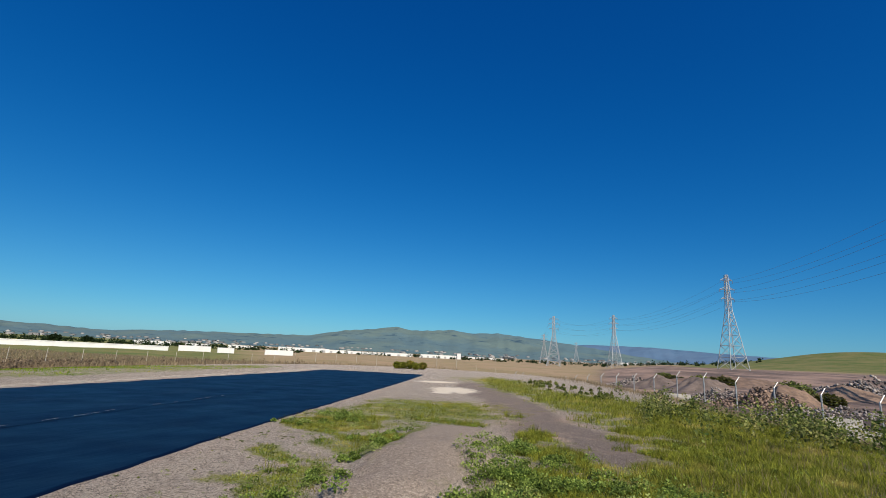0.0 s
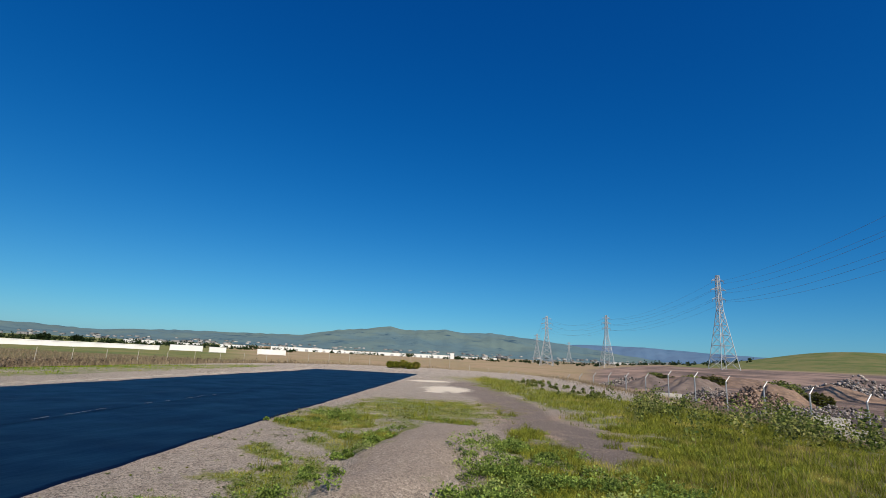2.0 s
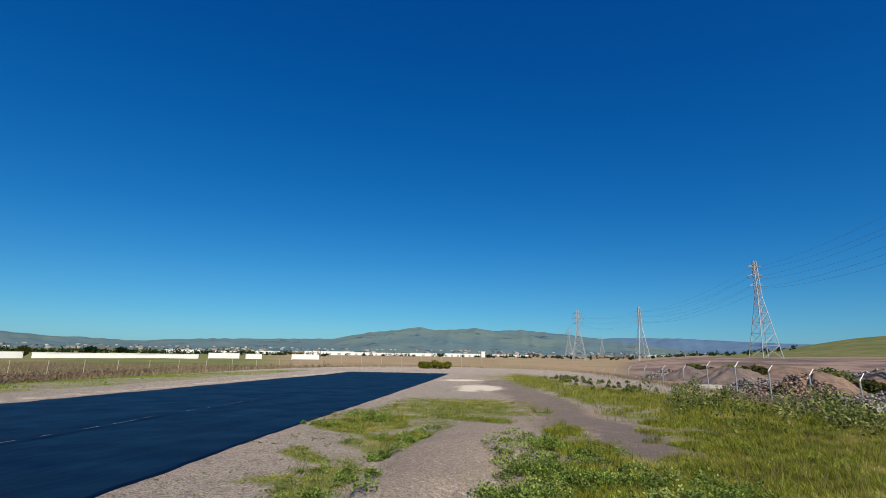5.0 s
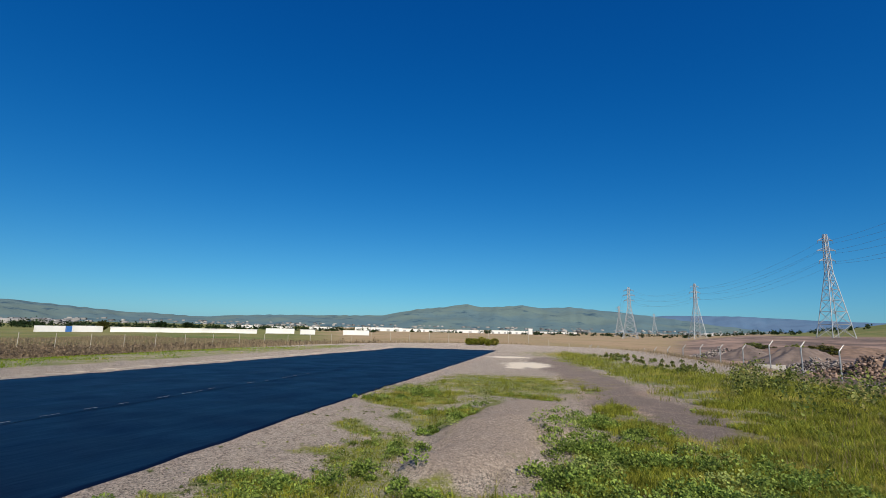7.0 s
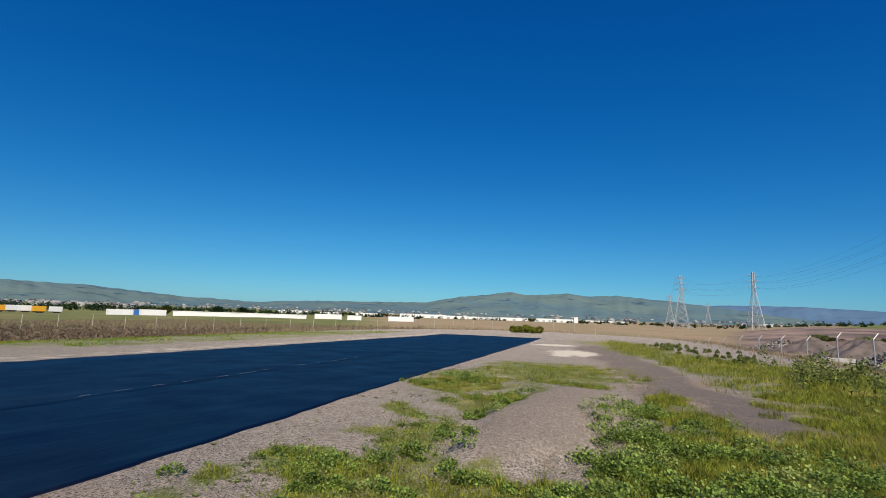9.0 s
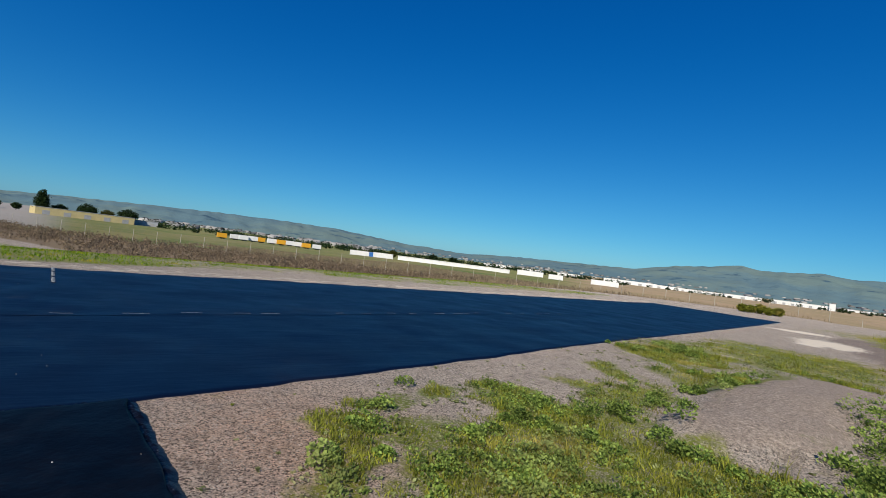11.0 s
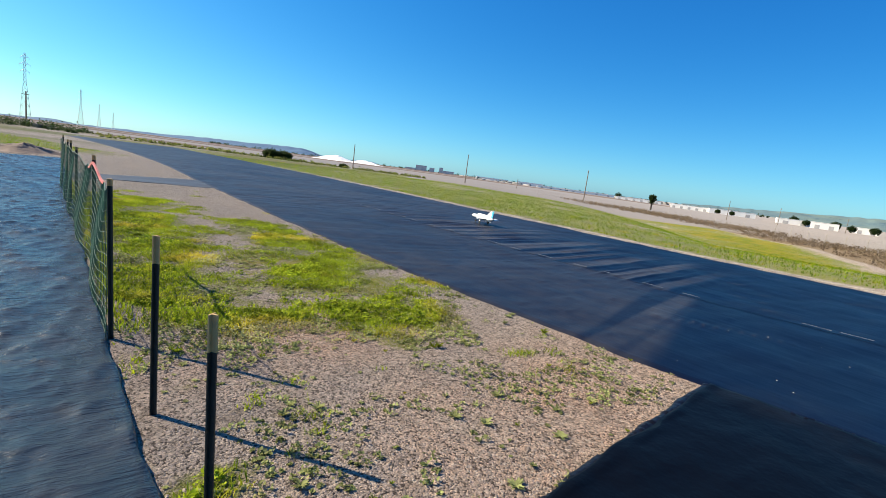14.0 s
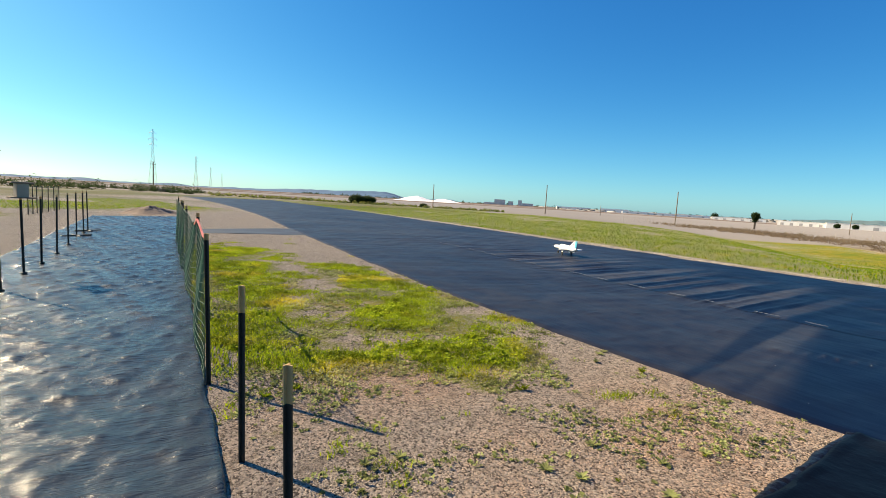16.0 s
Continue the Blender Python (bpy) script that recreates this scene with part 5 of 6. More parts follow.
bush(spot(-3.2, 52), 4.4, 0.85, M_GRASS, "low spreading green bush beyond the end of the runway", 0.12, 1900)
bush(spot(-143.6, 112), 3.6, 2.1, M_TREE, "round dark green bush at the field's edge", 0.2, 1500)
bush(spot(-142.3, 113), 3.2, 1.9, M_TREE, "dark green bush beside a rounder one", 0.2, 1300)
bush(spot(-135.7, 116), 1.9, 1.0, M_TREE, "small dark bush near a utility pole", 0.15, 700)


# ---- fences of wire mesh round the field ----
M_GALV = plain("galvanised steel", (0.5, 0.5, 0.49), (0.36, 0.36, 0.36), 8, 0.5, 0.6)
M_WIRE = plain("dull wire", (0.22, 0.21, 0.2), (0.15, 0.14, 0.13), 8, 0.6, 0.4)
M_PALEPOST = plain("pale post paint", (0.50, 0.46, 0.38), (0.38, 0.34, 0.28), 4, 0.7)


def wire_fence(label, a, b, spacing, tall, arm, post_mat, radius):
    """Posts with cranked tops and strained wires between a and b."""
    a, b = Vector((*a, 0)), Vector((*b, 0))
    n = max(1, round((b - a).length / spacing))
    ob = thing("wire_fence", label, "fence")
    d = (b - a).normalized()
    out = Vector((d.y, -d.x, 0)) * arm
    tops = []
    pm = bmesh.new()
    rod(pm, (0, 0, -0.3), (0, 0, tall), radius, radius, 7)
    if abs(arm) > 0:
        rod(pm, (0, 0, tall - 0.02), (out.x, out.y, tall + 0.36), radius * 0.8, radius * 0.6, 6)
    me = None
    for i in range(n + 1):
        p = a.lerp(b, i / n)
        z = float(height(p.x, p.y))
        if me is None:
            first = part("post", pm, post_mat, ob)
            me = first.data
            first.location = (p.x, p.y, z)
        else:
            o = new("post", me)
            o.parent = ob
            o.location = (p.x, p.y, z)
        tops.append(Vector((p.x, p.y, z)))
    wm = bmesh.new()
    for h in [0.08 + 0.14 * i for i in range(int(tall / 0.14))] + [tall - 0.05]:
        for p, q in zip(tops, tops[1:]):
            rod(wm, p + Vector((0, 0, h)), q + Vector((0, 0, h)), 0.0035, 0.0035, 3, False)
    if abs(arm) > 0:
        for s in (0.35, 0.65, 0.95):
            for p, q in zip(tops, tops[1:]):
                o = out * s + Vector((0, 0, tall + 0.36 * s))
                rod(wm, p + o, q + o, 0.004, 0.004, 3, False)
    part("wire_mesh", wm, M_WIRE, ob, "", False, "stuff")
    return ob


wire_fence("galvanised wire fence with cranked posts beside a yard", (24.6, 6), (12.4, 77), 3.0, 2.15, 0.32, M_GALV, 0.045)
wire_fence("wire fence with pale posts across the runway end", (12.4, 77), (-22, 75), 3.0, 2.0, 0.3, M_PALEPOST, 0.035)
wire_fence("long wire fence with pale posts beyond brown weeds", (-22, 75), (-104, 3), 3.3, 1.95, 0.0, M_PALEPOST, 0.035)
wire_fence("long wire fence with thin posts before grey flats", (-104, 3), (-150, -62), 6.0, 1.6, 0.0, M_PALEPOST, 0.035)

# ---- yard beyond the fence: barriers, rubble, dirt heaps ----
M_CONC = plain("pale concrete", (0.56, 0.52, 0.45), (0.42, 0.38, 0.33), 2.5, 0.85)
k = Nodes("broken concrete")
M_RUBBLE = k.done(k.mix(k.island(), (0.05, 0.045, 0.045), (0.46, 0.40, 0.36)), 0.9, k.bump(k.noise(9, 4), 0.02), 0.0, 0.2)
k = Nodes("brown rubble")
M_RUBBLE2 = k.done(k.mix(k.island(), (0.06, 0.04, 0.035), (0.40, 0.28, 0.21)), 0.9, k.bump(k.noise(9, 4), 0.02), 0.0, 0.2)
M_DIRT = plain("loose dirt", (0.30, 0.20, 0.14), (0.14, 0.095, 0.07), 0.8, 0.95, bump=0.02)
M_GREYDIRT = plain("grey spoil", (0.23, 0.175, 0.145), (0.11, 0.085, 0.075), 0.8, 0.95, bump=0.02)


def barrier(at, long, turn, label="pale concrete barrier block in a yard", tall=0.85):
    z = float(height(*at))
    bm = bmesh.new()
    prof = [(-0.3, 0), (-0.3, 0.08), (-0.17, 0.3), (-0.1, tall), (0.1, tall), (0.17, 0.3), (0.3, 0.08), (0.3, 0)]
    ends = [[bm.verts.new((s * long / 2, p, q)) for p, q in prof] for s in (-1, 1)]
    for i in range(len(prof)):
        j = (i + 1) % len(prof)
        bm.faces.new((ends[0][i], ends[0][j], ends[1][j], ends[1][i]))
    bm.faces.new(ends[0][::-1])
    bm.faces.new(ends[1])
    bmesh.ops.recalc_face_normals(bm, faces=bm.faces)
    bmesh.ops.bevel(bm, geom=bm.edges[:], offset=0.02, segments=1, affect="EDGES")
    ob = part("concrete_barrier", bm, M_CONC)
    ob.matrix_world = pose(at[0], at[1], z - 0.01, 0, 0, turn)
    return tagged(ob, label, "barrier", "yard barriers")


def rocks(r, h, size, count, material, wide=1.0):
    """Angular chunks heaped as a cone."""
    vs, fs = [], []
    shape = np.array([(-1, -1, -1), (1, -1, -1), (1, 1, -1), (-1, 1, -1), (-1, -1, 1), (1, -1, 1), (1, 1, 1), (-1, 1, 1)], float)
    quads = np.array([(0, 3, 2, 1), (4, 5, 6, 7), (0, 1, 5, 4), (1, 2, 6, 5), (2, 3, 7, 6), (3, 0, 4, 7)])
    count, size = count * 3, size * 0.66
    for i in range(count):
        q = math.sqrt(prng.random())
        a = prng.uniform(0, math.tau)
        c = np.array((q * r * math.cos(a) * wide, q * r * math.sin(a), h * (1 - q) * (1 + 0.35 * math.sin(a * 3 + q * 5)) * prng.uniform(0.7, 1.08)))
        s = size * prng.uniform(0.4, 1.3) * np.array((prng.uniform(0.6, 1.4), prng.uniform(0.5, 1.0), prng.uniform(0.3, 0.8)))
        rot = np.array(Euler(prng.uniform(-1, 1, 3) * (0.8, 0.8, 3.1)).to_matrix())
        p = (shape * prng.uniform(0.65, 1.1, (8, 3)) * s / 2) @ rot.T + c
        fs += (quads + len(vs)).tolist()
        vs += p.tolist()
    return sheet("rubble_pile", vs, fs, material, False)


def rubble(at, r, h, size, count, material, label, wide=1.0, turn=0.0):
    z = float(height(*at))
    ob = new("rubble_pile", rocks(r, h, size, count, material, wide))
    ob.matrix_world = pose(at[0], at[1], z, 0, 0, turn)
    return tagged(ob, label, "rubble", "", "stuff")


def dirt_heap(at, r, h, material, label, wide=1.0, turn=0.0, name="earth_mound"):
    z = float(height(*at))
    n, m = 72, 26
    a, t = np.meshgrid(np.arange(n) * math.tau / n, np.linspace(0, 1, m))
    rr = t * r * (1 + 0.16 * np.sin(a * 3 + at[0]) + 0.08 * np.sin(a * 7))
    x, y = rr * np.cos(a) * wide, rr * np.sin(a)
    zz = h * (np.cos(np.clip(t, 0, 1) * math.pi) * 0.5 + 0.5) ** 0.9 + 0.16 * h * fluff(x, y, r * 0.2, at[1]) * (1 - t) + 0.10 * h * fluff(x, y, r * 0.07, at[0]) * (1 - t)
    zz[-1] -= 0.3
    v = np.stack([x, y, zz], -1).reshape(-1, 3)
    i, j = np.meshgrid(np.arange(m - 1), np.arange(n), indexing="ij")
    j2 = (j + 1) % n
    f = np.stack([i * n + j, (i + 1) * n + j, (i + 1) * n + j2, i * n + j2], -1).reshape(-1, 4)
    ob = new(name, sheet(name, v, f, material))
    ob.matrix_world = pose(at[0], at[1], z, 0, 0, turn)
    return tagged(ob, label, "earth heap")


barrier(spot(17.6, 57), 3.4, -20, tall=1.2)
barrier(spot(20.6, 55), 4.0, -24, tall=1.2)
barrier(spot(26.2, 50), 2.2, -28, tall=1.2)
barrier(spot(41.3, 36), 1.9, -45, "pale concrete block lying among weeds", 0.6)
barrier(spot(39.6, 43), 2.0, -40, "pale concrete block in front of rubble", 0.7)
rubble(spot(18.2, 82), 3.0, 1.4, 0.36, 260, M_RUBBLE2, "heap of brown broken concrete in a yard")
rubble(spot(22.0, 108), 4.2, 1.8, 0.5, 300, M_RUBBLE, "heap of grey boulders in a dirt yard", 1.3)
rubble(spot(30.0, 62), 3.2, 1.4, 0.34, 300, M_RUBBLE, "mixed rubble heap of grey slabs in a yard", 1.3, -30)
rubble(spot(33.8, 58), 3.4, 1.8, 0.38, 340, M_RUBBLE2, "large heap of broken brown slabs", 1.4, -35)
rubble(spot(37.0, 47), 2.4, 1.0, 0.32, 240, M_RUBBLE, "low heap of grey broken slabs behind the fence", 1.3, -40)
rubble(spot(41.6, 112), 6.0, 2.6, 0.6, 420, M_RUBBLE, "long heap of pale grey boulders", 1.6, -42)
rubble(spot(40.2, 56), 2.6, 0.8, 0.3, 200, M_RUBBLE, "scattered grey rubble beside a dirt track", 1.6, -42)
dirt_heap(spot(24.6, 104), 5.5, 2.2, M_GREYDIRT, "smooth cone of grey spoil in a yard")
dirt_heap(spot(28.6, 82), 5.0, 2.2, M_GREYDIRT, "dark grey spoil heap beside rubble", 1.3)
dirt_heap(spot(35.6, 66), 4.0, 2.2, M_DIRT, "brown dirt heap behind broken slabs", 1.2)
dirt_heap(spot(40.0, 92), 5.0, 1.8, M_DIRT, "low brown dirt heap before pale boulders", 1.3)
dirt_heap(spot(31.5, 120), 9.0, 1.8, M_DIRT, "long low brown earth bank in the yard", 1.8, -30)
for i, (h, d, w, t) in enumerate([(26.0, 125, 5, 1.6), (28.4, 118, 4, 1.8), (30.4, 112, 5, 2.0), (36.2, 84, 4.5, 2.4), (38.8, 70, 3, 1.4), (25.0, 150, 5, 1.5)]):
    bush(spot(h, d), w, t, M_BANK if i % 2 else M_TREE2, "olive green shrub between earth heaps", 0.28, 700)


# ---- lattice towers and lines ----
M_TOWER = plain("grey tower steel", (0.50, 0.51, 0.52), (0.38, 0.39, 0.40), 0.6, 0.5, 0.3)


def tower_mesh(tall, foot):
    """Four legs, a waist and a slim body, braced panel by panel, with three pairs of arms."""
    bm = bmesh.new()
    levels = [0, 0.13, 0.25, 0.36, 0.46, 0.55, 0.62, 0.69, 0.76, 0.83, 0.90, 0.96, 1.0]

    def half(t):
        return foot / 2 * ((1 - t / 0.62) * 0.78 + 0.22 if t < 0.62 else 0.22 - 0.10 * (t - 0.62) / 0.38)

    def corner(t, i):
        h = half(t)
        return Vector((h * (1 if i in (0, 3) else -1), h * (1 if i < 2 else -1), t * tall))

    th = foot * 0.012
    for t0, t1 in zip(levels, levels[1:]):
        for i in range(4):
            j = (i + 1) % 4
            rod(bm, corner(t0, i), corner(t1, i), th * 1.5, th * 1.4, 4, False)
            rod(bm, corner(t0, i), corner(t1, j), th * 0.8, th * 0.8, 4, False)
            rod(bm, corner(t0, j), corner(t1, i), th * 0.8, th * 0.8, 4, False)
            rod(bm, corner(t1, i), corner(t1, j), th * 0.8, th * 0.8, 4, False)
    return bm


def tower(at, tall, foot, turn, label="grey steel lattice power pylon"):
    z = float(height(*at))
    ob = thing("power_pylon", label, "pylon", "power pylons", "", (at[0], at[1], z - 0.2), turn)
    part("mast", tower_mesh(tall, foot), M_TOWER, ob)
    for lev, reach in ((0.74, 0.36), (0.84, 0.42), (0.94, 0.34)):
        for s in (-1, 1):
            bm = bmesh.new()
            tip = Vector((s * reach * foot, 0, lev * tall))
            w = foot * 0.09
            for dy in (-w, w):
                rod(bm, (s * w * 0.9, dy, lev * tall), tip, foot * 0.010, foot * 0.010, 4)
                rod(bm, (s * w * 0.8, dy, lev * tall + 0.028 * tall), tip, foot * 0.010, foot * 0.010, 4)
            arm = part("arm", bm, M_TOWER, ob)
            bm = bmesh.new()
            rod(bm, tip, tip + Vector((0, 0, -0.03 * tall)), foot * 0.009, foot * 0.009, 5)
            part("insulator", bm, M_WIRE, arm)
    return ob


def line(a, b, sag, r=0.03):
    """A hanging wire between two points."""
    cu = bpy.data.curves.new("power_line", "CURVE")
    cu.dimensions, cu.bevel_depth, cu.bevel_resolution = "3D", r, 0
    sp = cu.splines.new("POLY")
    n = 24
    sp.points.add(n)
    for i in range(n + 1):
        u = i / n
        p = Vector(a).lerp(Vector(b), u)
        sp.points[i].co = (p.x, p.y, p.z - sag * 4 * u * (1 - u), 1)
    cu.materials.append(M_WIRE)
    return tagged(new("power_line", cu), "dark sagging power line between steel pylons", "power line", "power lines")


PY = [((131.6, 215), 43.0, 9.0), ((148, 404), 44.0, 10.0), ((74, 22), 43.0, 9.0)]
for at, tall, foot in PY:
    tower(at, tall, foot, 5)
FARTOWERS = [(spot(13.5, 450), 45, 12), (spot(12.4, 780), 45, 13), (spot(16.0, 1080), 45, 13)]
for at, tall, foot in FARTOWERS:
    tower(at, tall, foot, -20, "distant grey steel lattice power pylon")


def hang(pa, pb):
    (a, ta, fa), (b, tb, fb) = pa, pb
    za, zb = float(height(*a)), float(height(*b))
    for lev, reach in ((0.71, 0.36), (0.81, 0.42), (0.91, 0.34)):
        for s in (-1, 1):
            line((a[0] + s * reach * fa, a[1], za + lev * ta), (b[0] + s * reach * fb, b[1], zb + lev * tb), 5.0)


hang(PY[0], PY[1])
hang(PY[0], PY[2])
hang(PY[1], FARTOWERS[0])
hang(FARTOWERS[0], FARTOWERS[1])
for h, d, t in ((-164.8, 430, 45), (-160.9, 720, 44), (-159.5, 1080, 44), (-158.4, 1500, 44)):
    tower(spot(h, d), t, 6.5, -15, "slender grey pylon over salt flats")


# ---- wooden utility poles ----
def utility_pole(at, tall, label="weathered wooden utility pole with a crossarm", arm=True):
    z = float(height(*at))
    ob = thing("utility_pole", label, "utility pole", "utility poles", "", (at[0], at[1], z), 25)
    bm = bmesh.new()
    rod(bm, (0, 0, -0.5), (0.02, 0, tall), 0.19, 0.13, 8)
    part("pole", bm, M_WOOD, ob)
    if arm:
        bm = bmesh.new()
        box(bm, -0.9, 0.9, -0.16, -0.05, tall - 0.75, tall - 0.6)
        arm_ob = part("crossarm", bm, M_WOOD, ob)
        for s in (-0.75, 0.0, 0.75):
            bm = bmesh.new()
            rod(bm, (s, -0.1, tall - 0.6), (s, -0.1, tall - 0.42), 0.05, 0.04, 6)
            part("insulator", bm, M_GALV, arm_ob)
    return ob


for h, d, t, arm in ((-134.6, 170, 8.3, False), (-121.2, 175, 10.2, False), (-107.2, 175, 10.8, True), (-92.6, 280, 9.8, False), (-88.2, 360, 10.5, True), (-83.0, 420, 10, True), (-176.4, 190, 10.4, True), (-164.7, 150, 8.0, True), (-115.0, 300, 6.0, False)):
    utility_pole(spot(h, d), t, arm=arm)


def palm(at, tall):
    z = float(height(*at))
    ob = thing("palm_tree", "shaggy dark palm tree standing in a flat field", "palm tree", "", "", (at[0], at[1], z))
    bm = bmesh.new()
    rod(bm, (0, 0, -0.3), (0.1, 0, tall * 0.7), 0.35, 0.28, 9)
    part("trunk", bm, M_BARK, ob)
    crown("crown", [(0, 0, tall * 0.80, tall * 0.22, 0.95), (0, 0, tall * 0.62, tall * 0.15, 1.4)], 0.7, 500, M_TREE, ob)
    return ob


palm(spot(-99.95, 215), 6.2)

# ---- far buildings, trailers, trees ----
M_WALLW = plain("white metal cladding", (0.80, 0.79, 0.76), (0.70, 0.69, 0.66), 0.2, 0.6, stretch=(1, 1, 0.1))
M_WALLY = plain("cream painted wall", (0.62, 0.50, 0.24), (0.52, 0.42, 0.20), 0.3, 0.8)
M_ROOF = plain("grey roofing", (0.32, 0.32, 0.32), (0.42, 0.41, 0.40), 0.3, 0.7)
M_YELLOW = plain("yellow truck paint", (0.72, 0.36, 0.02), (0.66, 0.32, 0.02), 1, 0.5)
M_TRUCKBLUE = plain("blue truck paint", (0.03, 0.14, 0.42), (0.04, 0.16, 0.46), 1, 0.5)
M_GREYWALL = plain("grey concrete tower", (0.46, 0.47, 0.48), (0.34, 0.36, 0.38), 0.1, 0.8)


def building(heading, dist, long, tall, label, wall=None, deep=18.0, turn=0.0, doors=0, name="warehouse", sink=0.0):
    """A long low shed with a parapet roof and dark doors, facing the strip."""
    wall = wall or M_WALLW
    x, y = spot(heading, dist)
    z = float(height(x, y)) - sink
    ob = thing(name, label, "building", "", "", (x, y, z), -heading + turn)
    bm = bmesh.new()
    box(bm, -long / 2, long / 2, 0, deep, -0.6, tall)
    part("wall", bm, wall, ob)
    bm = bmesh.new()
    box(bm, -long / 2 - 0.15, long / 2 + 0.15, -0.15, deep + 0.15, tall + 0.004, tall + 0.3)
    part("roof", bm, M_ROOF if wall is not M_WALLW else M_WALLW, ob)
    for i in range(doors):
        bm = bmesh.new()
        xx = -long / 2 + long * (i + 0.5) / doors
        w = min(4.0, long / doors * 0.35)
        box(bm, xx - w / 2, xx + w / 2, -0.08, -0.004, 0.1, tall * 0.62)
        part("door", bm, M_ROOF, ob)
    return ob


building(-74.4, 400, 55, 4.6, "long cream-painted low industrial building", M_WALLY, 20, 12, 5)
building(-69.6, 430, 16, 3.6, "grey flat-roofed shed beside a cream building", M_GREYWALL, 14, 8, 2)
for h, d, l, t, n in ((-15.5, 620, 60, 6, 5), (-12.0, 640, 40, 5, 4), (-8.0, 660, 60, 4.5, 6), (-4.6, 640, 36, 5, 3), (0.2, 620, 52, 5.5, 7), (5.5, 900, 70, 4, 4), (-22.0, 700, 36, 4.5, 3), (-30.5, 680, 40, 5, 3), (22.5, 900, 60, 4, 3), (-26.5, 640, 24, 4, 2)):
    building(h, d, l, t * 0.72, "white low warehouse on the far plain", None, 22, 6 * math.sin(h), n)
building(2.5, 618, 5, 7.0, "white tall silo block beside a warehouse", None, 9, 0, 0, "silo")
for h, d, l, t, n in ((-86.9, 520, 26, 4.5, 2), (-92.2, 600, 44, 5, 3), (-96.2, 610, 40, 4.4, 5), (-84.6, 480, 18, 5, 2), (-81.6, 520, 16, 5, 2), (-101.4, 850, 70, 4, 6), (-106.5, 1000, 90, 4, 4), (-111.0, 1050, 60, 4, 3), (-113.5, 1150, 60, 7, 3), (-118, 1200, 80, 6, 4)):
    building(h, d, l, t, "long white warehouse beyond grey flats", None, 24, 5 * math.sin(h), n)
# cement works
for h, w, t in ((-126.6, 26, 14), (-125.3, 12, 11), (-124.2, 9, 14.5), (-123.3, 26, 8), (-127.9, 24, 6)):
    building(h, 1150, w, t, "grey concrete works tower on the horizon", M_GREYWALL, 16, 0, 0, "cement_works")
dirt_heap(spot(-136.6, 950), 42, 9.0, plain("white salt", (0.85, 0.85, 0.86), (0.78, 0.78, 0.8), 0.1, 0.8), "huge white salt stack on the flats", 1.1, 40, "salt_stack")
dirt_heap(spot(-133.4, 980), 38, 6.5, bpy.data.materials["white salt"], "second long white salt stack", 1.4, 40, "salt_stack")
# long white wall and parked trailers
building(-36.0, 240, 58, 2.3, "long low white wall across a green field", None, 1.0, -10, 0, "boundary_wall", 0.6)


def trailer(heading, dist, long, colour, label, tall=2.7, turn=0.0):
    x, y = spot(heading, dist)
    z = float(height(x, y))
    ob = thing("box_trailer", label, "trailer", "parked trailers", "", (x, y, z), -heading + turn)
    bm = bmesh.new()
    box(bm, -long / 2, long / 2, 0, 2.5, 0.65, 0.65 + tall, None, 0.05)
    part("box", bm, colour, ob)
    bm = bmesh.new()
    box(bm, -long / 2 + 0.3, long / 2 - 0.3, 0.7, 1.8, 0.40, 0.646)
    part("chassis", bm, M_TYRE, ob)
    for s in (long / 2 - 1.2, long / 2 - 2.5, -long / 2 + 2.0):
        for yy in (0.05, 2.1):
            bm = bmesh.new()
            rod(bm, (s, yy, 0.4), (s, yy + 0.35, 0.4), 0.4, 0.4, 12)
            part("wheel", bm, M_TYRE, ob)
    return ob


def container(heading, dist, long, colour, label, turn):
    """A steel freight box standing on the ground: ribbed sides, corner posts, doors at one end."""
    x, y = spot(heading, dist)
    ob = thing("shipping_container", label, "container", "freight boxes in the field", "", (x, y, float(height(x, y))), -heading + turn)
    bm = bmesh.new()
    box(bm, -long / 2, long / 2, 0.04, 2.40, 0.12, 2.34)
    part("box", bm, colour, ob)
    ribs = max(4, int(long / 0.6))
    bm = bmesh.new()
    for i in range(ribs):
        xx = -long / 2 + long * (i + 0.5) / ribs
        box(bm, xx - 0.12, xx + 0.12, 0.0, 0.036, 0.2, 2.28)
    part("side_ribs", bm, colour, ob)
    for sx in (-1, 1):
        for yy in (0.0, 2.28):
            bm = bmesh.new()
            box(bm, sx * long / 2 - 0.09, sx * long / 2 + 0.09, yy - 0.02, yy + 0.18, -0.05, 2.42)
            part("corner_post", bm, colour, ob)
    bm = bmesh.new()
    box(bm, -long / 2 - 0.02, long / 2 + 0.02, 0.0, 2.44, 2.345, 2.42)
    part("roof", bm, colour, ob)
    return ob


for h, d, l, t in ((-26.6, 232, 12.2, 6), (-23.6, 238, 6.6, 6), (-18.1, 236, 12.2, 6), (-44.4, 225, 9, 8), (-46.8, 232, 12.2, 8)):
    container(h, d, l, M_WALLW, "white steel freight container standing in a field", t)
container(-45.7, 229, 2.6, M_TRUCKBLUE, "short blue freight box beside white ones", 8)
for i, h in enumerate((-62.4, -61.1, -60.2, -59.2, -58.4, -57.2, -56.2, -55.3, -54.4, -53.4, -52.2)):
    c = M_YELLOW if i in (0, 4, 6, 9) else M_WALLW
    trailer(h, 275 + 6 * math.sin(i * 2), 4.6, c, "yellow moving truck box parked in a row" if c is M_YELLOW else "white moving truck box parked in a row", 2.3, 12)

